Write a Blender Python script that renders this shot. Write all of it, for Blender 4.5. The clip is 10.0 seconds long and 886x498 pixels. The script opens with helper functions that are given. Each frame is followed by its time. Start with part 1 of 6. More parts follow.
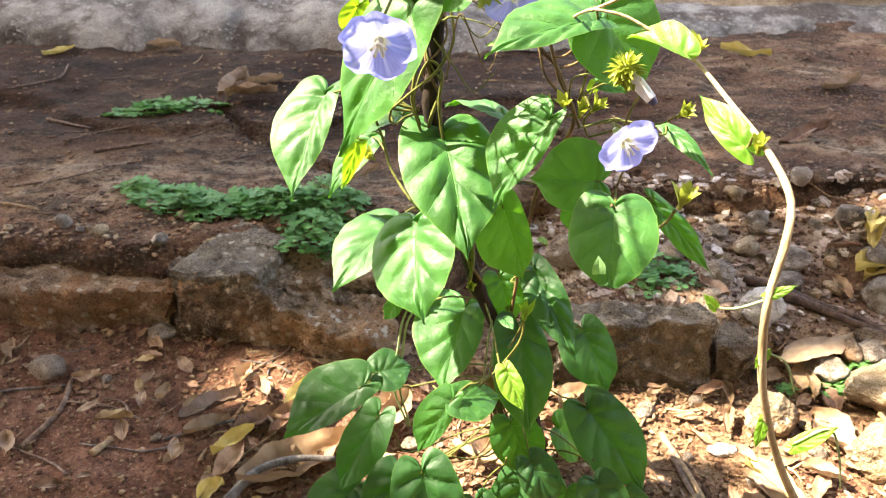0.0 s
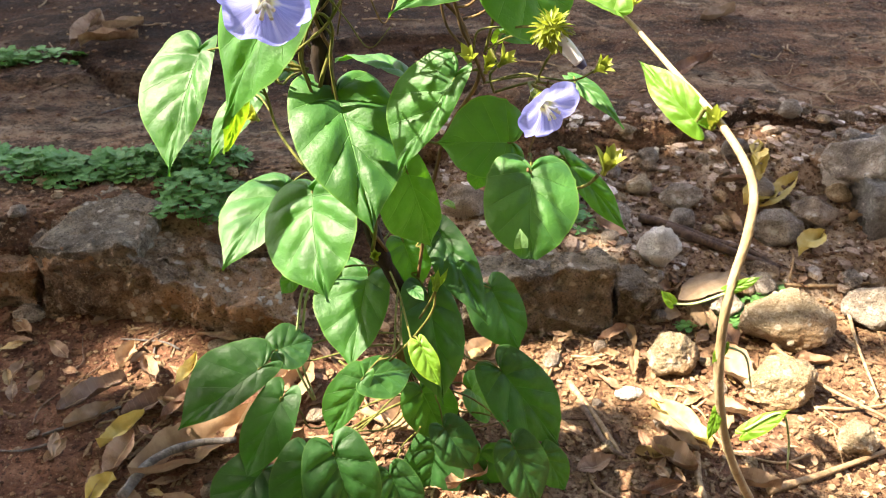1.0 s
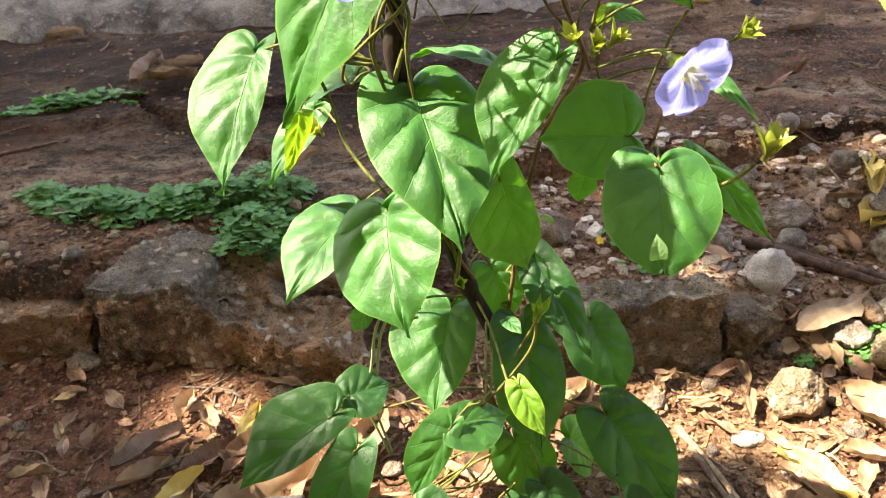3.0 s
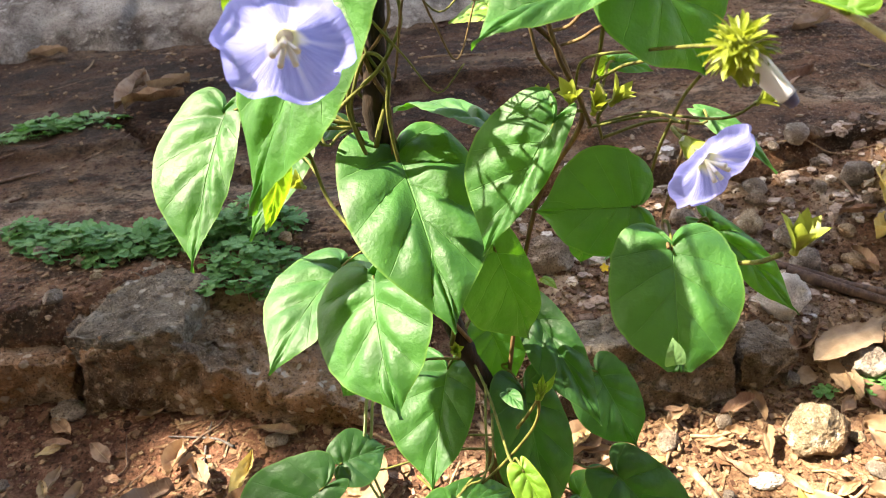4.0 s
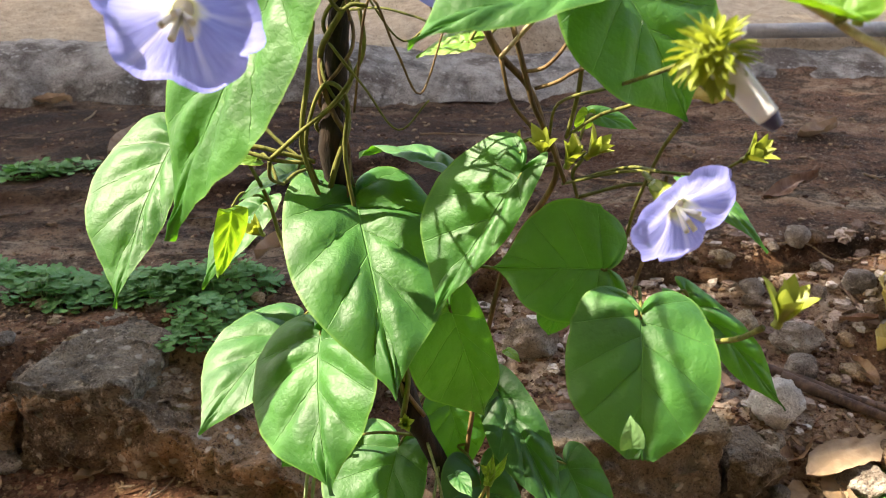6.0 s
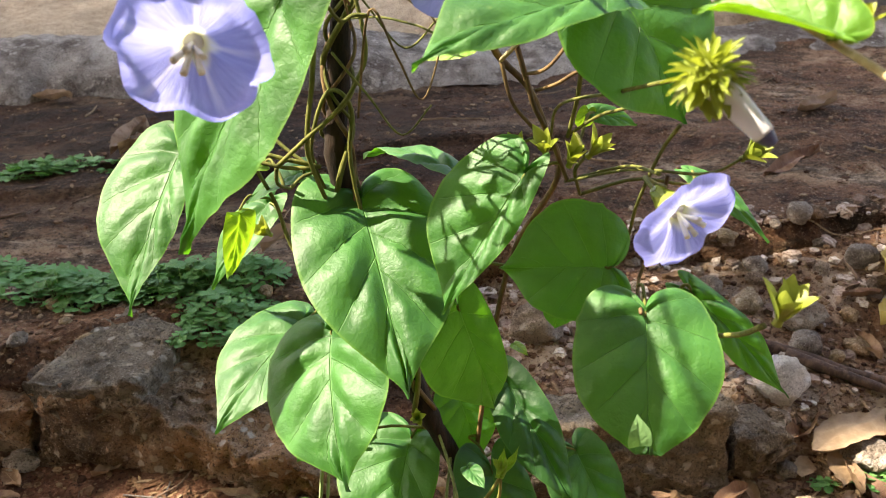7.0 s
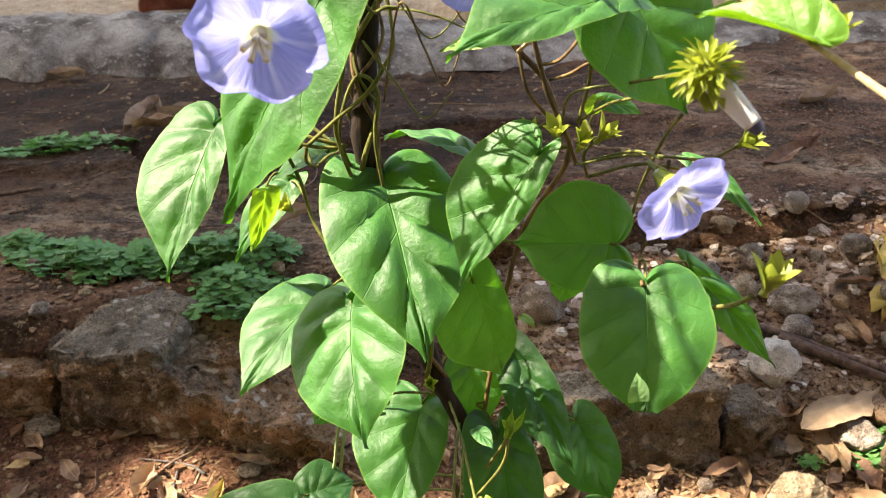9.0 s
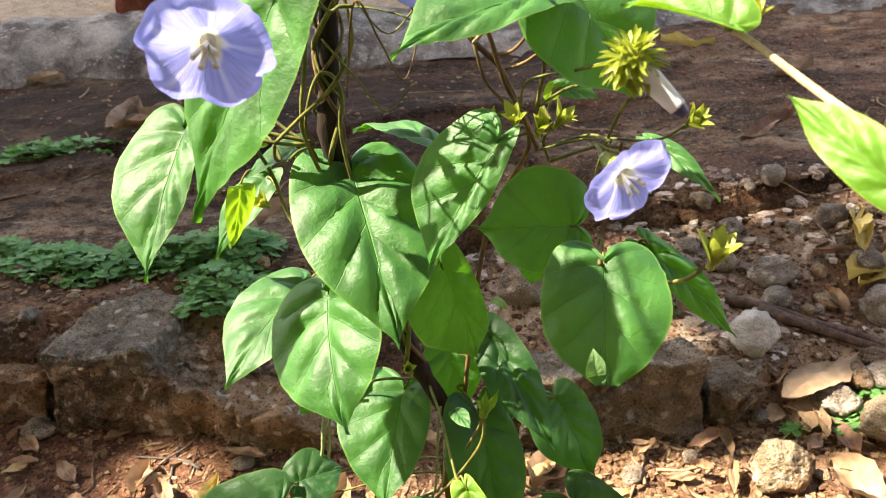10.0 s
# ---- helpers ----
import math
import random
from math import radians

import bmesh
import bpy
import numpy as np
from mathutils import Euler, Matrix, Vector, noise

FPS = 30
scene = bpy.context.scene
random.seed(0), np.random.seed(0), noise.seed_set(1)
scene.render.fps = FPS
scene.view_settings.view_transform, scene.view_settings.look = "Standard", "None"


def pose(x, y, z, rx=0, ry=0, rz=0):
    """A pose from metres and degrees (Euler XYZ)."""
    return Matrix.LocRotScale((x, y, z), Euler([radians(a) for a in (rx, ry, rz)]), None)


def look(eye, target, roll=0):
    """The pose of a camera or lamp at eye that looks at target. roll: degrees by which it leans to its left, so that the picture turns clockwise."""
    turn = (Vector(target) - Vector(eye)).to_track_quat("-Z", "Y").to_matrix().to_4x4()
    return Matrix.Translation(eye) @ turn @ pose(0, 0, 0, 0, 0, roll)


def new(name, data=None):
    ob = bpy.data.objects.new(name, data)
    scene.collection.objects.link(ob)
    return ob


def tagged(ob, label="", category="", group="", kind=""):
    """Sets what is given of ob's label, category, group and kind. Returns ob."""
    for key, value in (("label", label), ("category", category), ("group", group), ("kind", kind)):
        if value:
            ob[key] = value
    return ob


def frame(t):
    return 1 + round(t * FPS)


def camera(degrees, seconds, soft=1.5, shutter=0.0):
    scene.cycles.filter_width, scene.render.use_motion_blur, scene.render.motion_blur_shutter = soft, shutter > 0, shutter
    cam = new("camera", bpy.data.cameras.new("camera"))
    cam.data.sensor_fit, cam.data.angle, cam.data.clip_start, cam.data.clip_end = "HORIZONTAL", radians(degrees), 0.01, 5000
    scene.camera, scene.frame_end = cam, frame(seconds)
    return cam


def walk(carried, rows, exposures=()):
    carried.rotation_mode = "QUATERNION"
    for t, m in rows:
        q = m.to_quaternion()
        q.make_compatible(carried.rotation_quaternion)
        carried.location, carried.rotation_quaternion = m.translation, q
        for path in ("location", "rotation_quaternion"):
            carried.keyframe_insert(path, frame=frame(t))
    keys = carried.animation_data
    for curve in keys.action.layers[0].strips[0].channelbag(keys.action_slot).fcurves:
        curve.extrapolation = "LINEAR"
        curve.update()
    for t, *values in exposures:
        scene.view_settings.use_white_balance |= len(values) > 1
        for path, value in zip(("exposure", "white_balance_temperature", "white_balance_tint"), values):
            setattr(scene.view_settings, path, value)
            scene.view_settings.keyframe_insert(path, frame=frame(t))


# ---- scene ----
cam = camera(56.89, 10.0, soft=1.0)
cam.data.dof.use_dof, cam.data.dof.focus_distance, cam.data.dof.aperture_fstop = True, 0.37, 34.0
PATH = [
    (0, (0.0398, -0.0005, 0.5290), (-0.0296, 1.7184, -0.4910), -0.31),
    (0.5, (0.0416, 0.0205, 0.5657), (0.1576, 1.6876, -0.5331), 0.23),
    (1, (0.0277, 0.0425, 0.5266), (0.2406, 1.6638, -0.6249), 1.73),
    (1.5, (0.0244, 0.0869, 0.5331), (0.1162, 1.7736, -0.5377), -2.02),
    (2, (0.0230, 0.0977, 0.5109), (0.0982, 1.8082, -0.5228), -3.71),
    (2.5, (0.0126, 0.0912, 0.4750), (0.0892, 1.7944, -0.5705), -2.21),
    (4, (0.0256, 0.1481, 0.4886), (0.0874, 1.8295, -0.5925), -4.53),
    (4.5, (0.0244, 0.1732, 0.4986), (0.0971, 1.8891, -0.5263), -4.58),
    (5, (0.0231, 0.1817, 0.4603), (0.1413, 1.9543, -0.4582), -0.59),
    (5.5, (0.0405, 0.1662, 0.4385), (0.1413, 1.9675, -0.4247), 2.97),
    (6, (0.0455, 0.1697, 0.4590), (0.1124, 1.9580, -0.4339), 0.23),
    (7.5, (0.0437, 0.1646, 0.4706), (0.1010, 1.9277, -0.4719), -1.69),
    (8, (0.0432, 0.1546, 0.4737), (0.1010, 1.9189, -0.4664), -0.76),
    (8.5, (0.0365, 0.1442, 0.4750), (0.0948, 1.9086, -0.4649), -0.46),
    (9, (0.0363, 0.1440, 0.4778), (0.0938, 1.8920, -0.4922), -0.48),
    (9.5, (0.0375, 0.1448, 0.4845), (0.0996, 1.8836, -0.5018), -0.86),
    (10, (0.0468, 0.1347, 0.4828), (0.1178, 1.8667, -0.5148), -2.85),
]
walk(cam, [(t, look(eye, target, roll)) for t, eye, target, roll in PATH], [(t, stops, 7850, 12) for t, stops in ((0, 3.41), (0.5, 3.33), (1, 3.00), (1.5, 3.14), (2, 2.95), (2.5, 3.02), (4, 3.00), (4.5, 2.76), (5, 2.54), (5.5, 2.72), (6, 2.76), (8, 2.76), (9, 2.80), (10, 2.83))])

# ---- light ----
SUN = Vector((-0.60, 0.02, 0.80)).normalized()
world = bpy.data.worlds.new("sky")
scene.world = world
world.use_nodes = True
sky = world.node_tree.nodes.new("ShaderNodeTexSky")
sky.sky_type = "NISHITA"
sky.sun_disc = False
sky.air_density, sky.dust_density, sky.ozone_density = 0.8, 3.0, 0.6
sky.sun_elevation = math.asin(SUN.z)
sky.sun_rotation = math.atan2(SUN.x, SUN.y)
back = world.node_tree.nodes["Background"]
back.inputs["Strength"].default_value = 0.126
world.node_tree.links.new(sky.outputs[0], back.inputs[0])
lamp = bpy.data.lights.new("sun", "SUN")
lamp.energy, lamp.angle, lamp.color = 3.75, radians(0.55), (1.0, 0.97, 0.91)
sun = new("sun", lamp)
sun.matrix_world = look(SUN * 20, (0, 0, 0))


# ---- materials ----
class Nodes:
    """A small builder for node materials."""

    def __init__(self, name):
        self.mat = bpy.data.materials.new(name)
        self.mat.use_nodes = True
        self.tree = self.mat.node_tree
        self.bsdf = self.tree.nodes["Principled BSDF"]
        self.out = self.tree.nodes["Material Output"]

    def put(self, target, value):
        if isinstance(value, bpy.types.NodeSocket):
            self.tree.links.new(value, target)
        elif isinstance(value, (tuple, list)) and len(value) == 3 and target.type == "RGBA":
            target.default_value = (*value, 1)
        else:
            target.default_value = value

    def node(self, kind, **ins):
        n = self.tree.nodes.new(kind)
        for k, v in ins.items():
            self.put(n.inputs[k.replace("_", " ")], v)
        return n

    def math(self, op, a, b=0.0, c=0.0):
        n = self.tree.nodes.new("ShaderNodeMath")
        n.operation = op
        for i, v in enumerate((a, b, c)):
            self.put(n.inputs[i], v)
        return n.outputs[0]

    def ramp(self, fac, stops):
        n = self.tree.nodes.new("ShaderNodeValToRGB")
        el = n.color_ramp.elements
        while len(el) < len(stops):
            el.new(0.5)
        for e, (p, c) in zip(el, stops):
            e.position, e.color = p, (*c, 1)
        self.put(n.inputs[0], fac)
        return n.outputs[0]

    def step(self, v, lo, hi):
        n = self.tree.nodes.new("ShaderNodeMapRange")
        n.interpolation_type = "SMOOTHSTEP"
        for i, x in enumerate((v, lo, hi, 0.0, 1.0)):
            self.put(n.inputs[i], x)
        return n.outputs[0]

    def mix(self, fac, a, b, how="MIX"):
        n = self.tree.nodes.new("ShaderNodeMix")
        n.data_type, n.blend_type = "RGBA", how
        self.put(n.inputs[0], fac)
        self.put(n.inputs[6], a)
        self.put(n.inputs[7], b)
        return n.outputs[2]

    def where(self):
        return self.tree.nodes.new("ShaderNodeTexCoord").outputs["Object"]

    def world_place(self):
        return self.tree.nodes.new("ShaderNodeNewGeometry").outputs["Position"]

    def noise(self, vec, scale, detail=4.0, rough=0.6):
        return self.node("ShaderNodeTexNoise", Vector=vec, Scale=scale, Detail=detail, Roughness=rough).outputs["Fac"]

    def cells(self, vec, scale, feature="F1"):
        n = self.tree.nodes.new("ShaderNodeTexVoronoi")
        n.feature = feature
        self.put(n.inputs["Vector"], vec)
        self.put(n.inputs["Scale"], scale)
        return n

    def random(self):
        return self.tree.nodes.new("ShaderNodeObjectInfo").outputs["Random"]

    def bump(self, height, strength, distance):
        n = self.node("ShaderNodeBump", Height=height, Strength=strength, Distance=distance)
        self.put(self.bsdf.inputs["Normal"], n.outputs[0])
        return n.outputs[0]

    def set(self, **ins):
        for k, v in ins.items():
            self.put(self.bsdf.inputs[k.replace("_", " ")], v)
        return self.mat


def soil_material():
    n = Nodes("red_soil")
    p = n.world_place()
    big = n.noise(p, 7.0, 5)
    mid = n.noise(p, 45.0, 6, 0.7)
    fine = n.noise(p, 260.0, 4, 0.7)
    c = n.ramp(mid, [(0.25, (0.045, 0.022, 0.013)), (0.5, (0.150, 0.068, 0.040)), (0.75, (0.30, 0.17, 0.108))])
    sep = n.tree.nodes.new("ShaderNodeSeparateXYZ")
    n.put(sep.inputs[0], p)
    east = n.step(n.math("ADD", sep.outputs[0], n.math("MULTIPLY", big, 0.16)), 0.02, 0.22)
    tan_soil = n.ramp(mid, [(0.3, (0.10, 0.050, 0.028)), (0.5, (0.20, 0.120, 0.068)), (0.7, (0.30, 0.20, 0.118))])
    c = n.mix(n.math("MULTIPLY", east, n.step(big, 0.30, 0.55)), c, tan_soil)
    # paler rubble earth, its colour lifted further for the stronger sky light there
    rubble = n.math("MULTIPLY", east, n.step(sep.outputs[1], 0.62, 0.68))
    c = n.mix(n.math("MULTIPLY", rubble, n.math("MULTIPLY", n.step(big, 0.42, 0.60), 0.7)), c, n.ramp(mid, [(0.3, (0.20, 0.135, 0.09)), (0.5, (0.42, 0.33, 0.25)), (0.7, (0.60, 0.51, 0.42))]))
    sand = n.ramp(mid, [(0.3, (0.33, 0.24, 0.155)), (0.7, (0.60, 0.48, 0.33))])
    c = n.mix(n.step(sep.outputs[1], 1.55, 1.75), c, sand)
    c = n.mix(n.step(fine, 0.55, 0.75), c, (0.36, 0.23, 0.15))
    c = n.mix(n.step(fine, 0.48, 0.30), c, (0.035, 0.018, 0.012))
    h = n.math("ADD", n.math("MULTIPLY", mid, 0.7), n.math("MULTIPLY", fine, 0.4))
    n.bump(h, 1.0, 0.012)
    return n.set(Base_Color=c, Roughness=0.95, Specular_IOR_Level=0.15)


def terrace_material():
    n = Nodes("earth_stained_concrete")
    p = n.world_place()
    stretch = n.node("ShaderNodeVectorMath", Vector=p)
    stretch.operation = "MULTIPLY"
    stretch.inputs[1].default_value = (0.6, 1.3, 1.0)
    big = n.noise(stretch.outputs[0], 5.0, 6, 0.62)
    mid = n.noise(p, 32.0, 6, 0.7)
    fine = n.noise(p, 230.0, 4, 0.75)
    c = n.ramp(big, [(0.38, (0.045, 0.021, 0.011)), (0.46, (0.185, 0.098, 0.054)), (0.54, (0.33, 0.205, 0.120)), (0.64, (0.53, 0.41, 0.29))])
    c = n.mix(n.step(mid, 0.42, 0.66), c, (0.165, 0.080, 0.042), "MIX")
    moss = n.noise(stretch.outputs[0], 19.0, 7, 0.78)
    c = n.mix(n.math("MULTIPLY", n.step(moss, 0.475, 0.58), 0.8), c, (0.052, 0.034, 0.018))
    c = n.mix(n.math("MULTIPLY", n.step(n.noise(p, 75.0, 5, 0.8), 0.60, 0.68), 0.8), c, (0.40, 0.315, 0.22))
    c = n.mix(n.math("MULTIPLY", n.step(fine, 0.55, 0.68), 0.7), c, (0.36, 0.255, 0.17))
    c = n.mix(n.math("MULTIPLY", n.step(fine, 0.48, 0.34), 0.85), c, (0.018, 0.010, 0.007))
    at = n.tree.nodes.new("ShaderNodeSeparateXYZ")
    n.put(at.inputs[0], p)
    # the colour darkens towards the back left
    rear_tone = n.step(n.math("ADD", at.outputs[1], n.math("MULTIPLY", big, 0.5)), 1.10, 1.40)
    rear_tone = n.math("MULTIPLY", rear_tone, n.step(at.outputs[0], 0.55, 0.05))
    c = n.mix(n.math("MULTIPLY", rear_tone, 0.9), c, n.mix(1.0, c, (0.24, 0.195, 0.16), "MULTIPLY"))
    h = n.math("ADD", n.math("MULTIPLY", mid, 0.8), n.math("MULTIPLY", fine, 0.35))
    n.bump(h, 1.0, 0.02)
    return n.set(Base_Color=c, Roughness=0.92, Specular_IOR_Level=0.15)


def stone_material(name, dark, mid_c, light, rust=None, scale=1.0, warp=0.0, lichen=None):
    n = Nodes(name)
    p = n.where()
    big = n.noise(p, 9.0 * scale, 6, 0.65)
    mid = n.noise(p, 60.0 * scale, 6, 0.7)
    grain = n.noise(p, 420.0 * scale, 3, 0.7)
    pores = n.cells(p, 150.0 * scale).outputs["Distance"]
    c = n.ramp(big, [(0.32, dark), (0.5, mid_c), (0.68, light)])
    c = n.mix(n.step(mid, 0.52, 0.70), c, light)
    if rust:
        c = n.mix(n.math("MULTIPLY", n.step(n.noise(p, 14.0, 5), 0.45, 0.62), 0.8), c, rust)
    c = n.mix(n.math("MULTIPLY", n.step(grain, 0.50, 0.34), 0.75), c, dark)
    c = n.mix(n.math("MULTIPLY", n.step(grain, 0.58, 0.70), 0.5), c, light)
    if lichen:
        spots = n.math("ADD", n.cells(p, 70.0).outputs["Distance"], n.math("MULTIPLY", n.noise(p, 190.0, 4, 0.7), 0.5))
        c = n.mix(n.math("MULTIPLY", n.step(spots, 0.56, 0.44), n.step(n.noise(p, 11.0, 4), 0.40, 0.56)), c, lichen)
        c = n.mix(n.math("MULTIPLY", n.step(n.noise(p, 640.0, 2, 0.8), 0.60, 0.70), 0.6), c, lichen)
    tint = n.ramp(n.random(), [(0.0, (0.80, 0.78, 0.76)), (0.5, (1, 0.97, 0.93)), (1.0, (1.0, 0.90, 0.80))])
    c = n.mix(1.0, c, tint, "MULTIPLY")
    h = n.math("ADD", n.math("MULTIPLY", mid, 0.8), n.math("MULTIPLY", grain, 0.4))
    h = n.math("ADD", h, n.math("MULTIPLY", n.step(pores, 0.0, 0.35), 0.10))
    n.bump(h, 1.0, 0.010)
    return n.set(Base_Color=c, Roughness=0.9, Specular_IOR_Level=0.2)


def leaf_material(name, deep, bright, glow, sheen=0.49, share=0.28):
    """A leaf: midrib and side veins by the blade's own map, gloss, and light that passes through."""
    n = Nodes(name)
    uv = n.tree.nodes.new("ShaderNodeUVMap").outputs[0]
    sep = n.tree.nodes.new("ShaderNodeSeparateXYZ")
    n.put(sep.inputs[0], uv)
    u, v = sep.outputs[0], sep.outputs[1]
    a = n.math("MULTIPLY", n.math("ABSOLUTE", n.math("SUBTRACT", u, 0.5)), 2.0)
    mid = n.step(a, n.math("ADD", 0.011, n.math("MULTIPLY", v, 0.016)), 0.003)
    bent = n.math("SUBTRACT", v, n.math("ADD", n.math("MULTIPLY", a, 0.13), n.math("MULTIPLY", n.math("MULTIPLY", a, n.math("SUBTRACT", 1.0, a)), 0.08)))
    half = n.math("MULTIPLY", n.math("GREATER_THAN", u, 0.5), 0.3)
    fr = n.math("ABSOLUTE", n.math("SUBTRACT", n.math("FRACT", n.math("ADD", n.math("MULTIPLY", bent, 5.5), half)), 0.5))
    side = n.step(fr, n.math("SUBTRACT", 0.030, n.math("MULTIPLY", a, 0.018)), 0.004)
    side = n.math("MULTIPLY", side, n.step(a, 1.0, 0.72))
    vein = n.math("MAXIMUM", mid, n.math("MULTIPLY", side, 0.85))
    p = n.where()
    net = n.step(n.cells(p, 420.0, "DISTANCE_TO_EDGE").outputs["Distance"], 0.0, 0.12)
    web = n.step(n.cells(p, 150.0, "DISTANCE_TO_EDGE").outputs["Distance"], 0.07, 0.01)
    blot = n.noise(p, 52.0, 3, 0.5)
    rnd = n.random()
    c = n.mix(n.step(blot, 0.36, 0.66), deep, bright)
    c = n.mix(n.math("MULTIPLY", rnd, 0.55), c, n.mix(0.5, deep, (deep[0] * 0.6, deep[1] * 0.75, deep[2] * 0.9)))
    c = n.mix(n.math("MULTIPLY", vein, 0.75), c, (bright[0] * 2.4, bright[1] * 1.65, bright[2] * 2.4))
    c = n.mix(n.math("MULTIPLY", n.step(n.noise(p, 240.0, 2), 0.70, 0.78), 0.2), c, (0.20, 0.30, 0.08))
    c = n.mix(n.math("MULTIPLY", n.step(a, 0.955, 0.985), 0.6), c, (bright[0] * 3.0, bright[1] * 1.5, bright[2] * 1.5))
    c = n.mix(n.math("MULTIPLY", web, 0.06), c, (bright[0] * 1.9, bright[1] * 1.5, bright[2] * 1.9))
    h = n.math("ADD", n.math("MULTIPLY", vein, -0.75), n.math("ADD", n.math("MULTIPLY", net, 0.03), n.math("MULTIPLY", web, -0.015)))
    h = n.math("ADD", h, n.math("ADD", n.math("MULTIPLY", n.noise(p, 110.0, 3, 0.55), 1.1), n.math("MULTIPLY", n.noise(p, 320.0, 3, 0.6), 0.24)))
    nor = n.bump(h, 0.8, 0.0011)
    n.set(Base_Color=c, Roughness=n.math("ADD", sheen, n.math("MULTIPLY", n.noise(p, 130.0, 4, 0.7), 0.16)), IOR=1.5, Specular_IOR_Level=0.53)
    g = n.mix(n.math("MULTIPLY", vein, 0.5), glow, (glow[0] * 0.5, glow[1] * 0.6, glow[2] * 0.5))
    tr = n.node("ShaderNodeBsdfTranslucent", Color=g, Normal=nor)
    mx = n.node("ShaderNodeMixShader", Fac=share)
    n.put(mx.inputs[1], n.bsdf.outputs[0])
    n.put(mx.inputs[2], tr.outputs[0])
    n.put(n.out.inputs[0], mx.outputs[0])
    return n.mat


def thin_material(name, colour, light, glow, rough=0.5, share=0.35, scale=90.0):
    """Petals, bracts and other soft thin tissue, with faint streaks."""
    n = Nodes(name)
    p = n.where()
    c = n.mix(n.step(n.noise(p, scale, 4), 0.35, 0.7), colour, light)
    nor = n.bump(n.noise(p, scale * 4, 3), 0.4, 0.0006)
    n.set(Base_Color=c, Roughness=rough)
    tr = n.node("ShaderNodeBsdfTranslucent", Color=glow, Normal=nor)
    mx = n.node("ShaderNodeMixShader", Fac=share)
    n.put(mx.inputs[1], n.bsdf.outputs[0])
    n.put(mx.inputs[2], tr.outputs[0])
    n.put(n.out.inputs[0], mx.outputs[0])
    return n.mat


def petal_material():
    n = Nodes("pale_violet_petal")
    uv = n.tree.nodes.new("ShaderNodeUVMap").outputs[0]
    sep = n.tree.nodes.new("ShaderNodeSeparateXYZ")
    n.put(sep.inputs[0], uv)
    ang, r = sep.outputs[0], sep.outputs[1]
    star = n.math("ABSOLUTE", n.math("SUBTRACT", n.math("FRACT", n.math("MULTIPLY", ang, 5.0)), 0.5))
    ray = n.math("MULTIPLY", n.step(star, 0.40, 0.49), n.math("SUBTRACT", 1.0, r))
    star = n.step(n.math("SUBTRACT", r, n.math("MULTIPLY", star, 0.30)), 0.20, 0.05)
    streak = n.noise(n.node("ShaderNodeCombineXYZ", X=n.math("MULTIPLY", ang, 60.0), Y=n.math("MULTIPLY", r, 2.0)).outputs[0], 1.0, 4)
    c = n.mix(n.step(streak, 0.3, 0.75), (0.265, 0.285, 0.70), (0.37, 0.40, 0.82))
    c = n.mix(n.step(r, 0.75, 1.0), c, (0.28, 0.30, 0.74))
    c = n.mix(n.math("MULTIPLY", star, 0.85), c, (0.80, 0.80, 0.80))
    c = n.mix(n.math("MULTIPLY", ray, 0.9), c, (0.70, 0.70, 0.92))
    c = n.mix(n.step(r, 0.17, 0.05), c, (0.78, 0.78, 0.50))
    nor = n.bump(streak, 0.35, 0.0012)
    n.set(Base_Color=c, Roughness=0.55)
    tr = n.node("ShaderNodeBsdfTranslucent", Color=c, Normal=nor)
    mx = n.node("ShaderNodeMixShader", Fac=0.42)
    n.put(mx.inputs[1], n.bsdf.outputs[0])
    n.put(mx.inputs[2], tr.outputs[0])
    n.put(n.out.inputs[0], mx.outputs[0])
    return n.mat


def bark_material(name, dark, light, scale=1.0):
    n = Nodes(name)
    p = n.where()
    st = n.node("ShaderNodeVectorMath", Vector=p)
    st.operation = "MULTIPLY"
    st.inputs[1].default_value = (1.0, 1.0, 0.25)
    a = n.noise(st.outputs[0], 160.0 * scale, 5, 0.7)
    b = n.noise(p, 35.0 * scale, 4)
    c = n.mix(n.step(a, 0.35, 0.7), dark, light)
    c = n.mix(n.math("MULTIPLY", n.step(b, 0.45, 0.65), 0.5), c, dark)
    n.bump(a, 0.8, 0.002)
    return n.set(Base_Color=c, Roughness=0.8, Specular_IOR_Level=0.25)


def dry_leaf_material():
    n = Nodes("dry_leaf_tissue")
    uv = n.tree.nodes.new("ShaderNodeUVMap").outputs[0]
    sep = n.tree.nodes.new("ShaderNodeSeparateXYZ")
    n.put(sep.inputs[0], uv)
    a = n.math("MULTIPLY", n.math("ABSOLUTE", n.math("SUBTRACT", sep.outputs[0], 0.5)), 2.0)
    rib = n.step(a, 0.07, 0.02)
    fr = n.math("ABSOLUTE", n.math("SUBTRACT", n.math("FRACT", n.math("MULTIPLY", sep.outputs[1], 9.0)), 0.5))
    rib = n.math("MAXIMUM", rib, n.math("MULTIPLY", n.step(fr, 0.07, 0.02), 0.22))
    p = n.where()
    blot = n.noise(p, 45.0, 5, 0.7)
    base = n.ramp(n.random(), [(0.0, (0.16, 0.080, 0.045)), (0.3, (0.30, 0.175, 0.10)), (0.55, (0.38, 0.25, 0.145)), (0.8, (0.20, 0.125, 0.088)), (1.0, (0.42, 0.30, 0.13))])
    c = n.mix(n.step(blot, 0.42, 0.66), base, n.mix(1.0, base, (0.52, 0.42, 0.36), "MULTIPLY"))
    c = n.mix(n.math("MULTIPLY", rib, 0.5), c, (0.50, 0.38, 0.22))
    n.bump(n.math("ADD", rib, blot), 0.7, 0.0016)
    return n.set(Base_Color=c, Roughness=0.7)


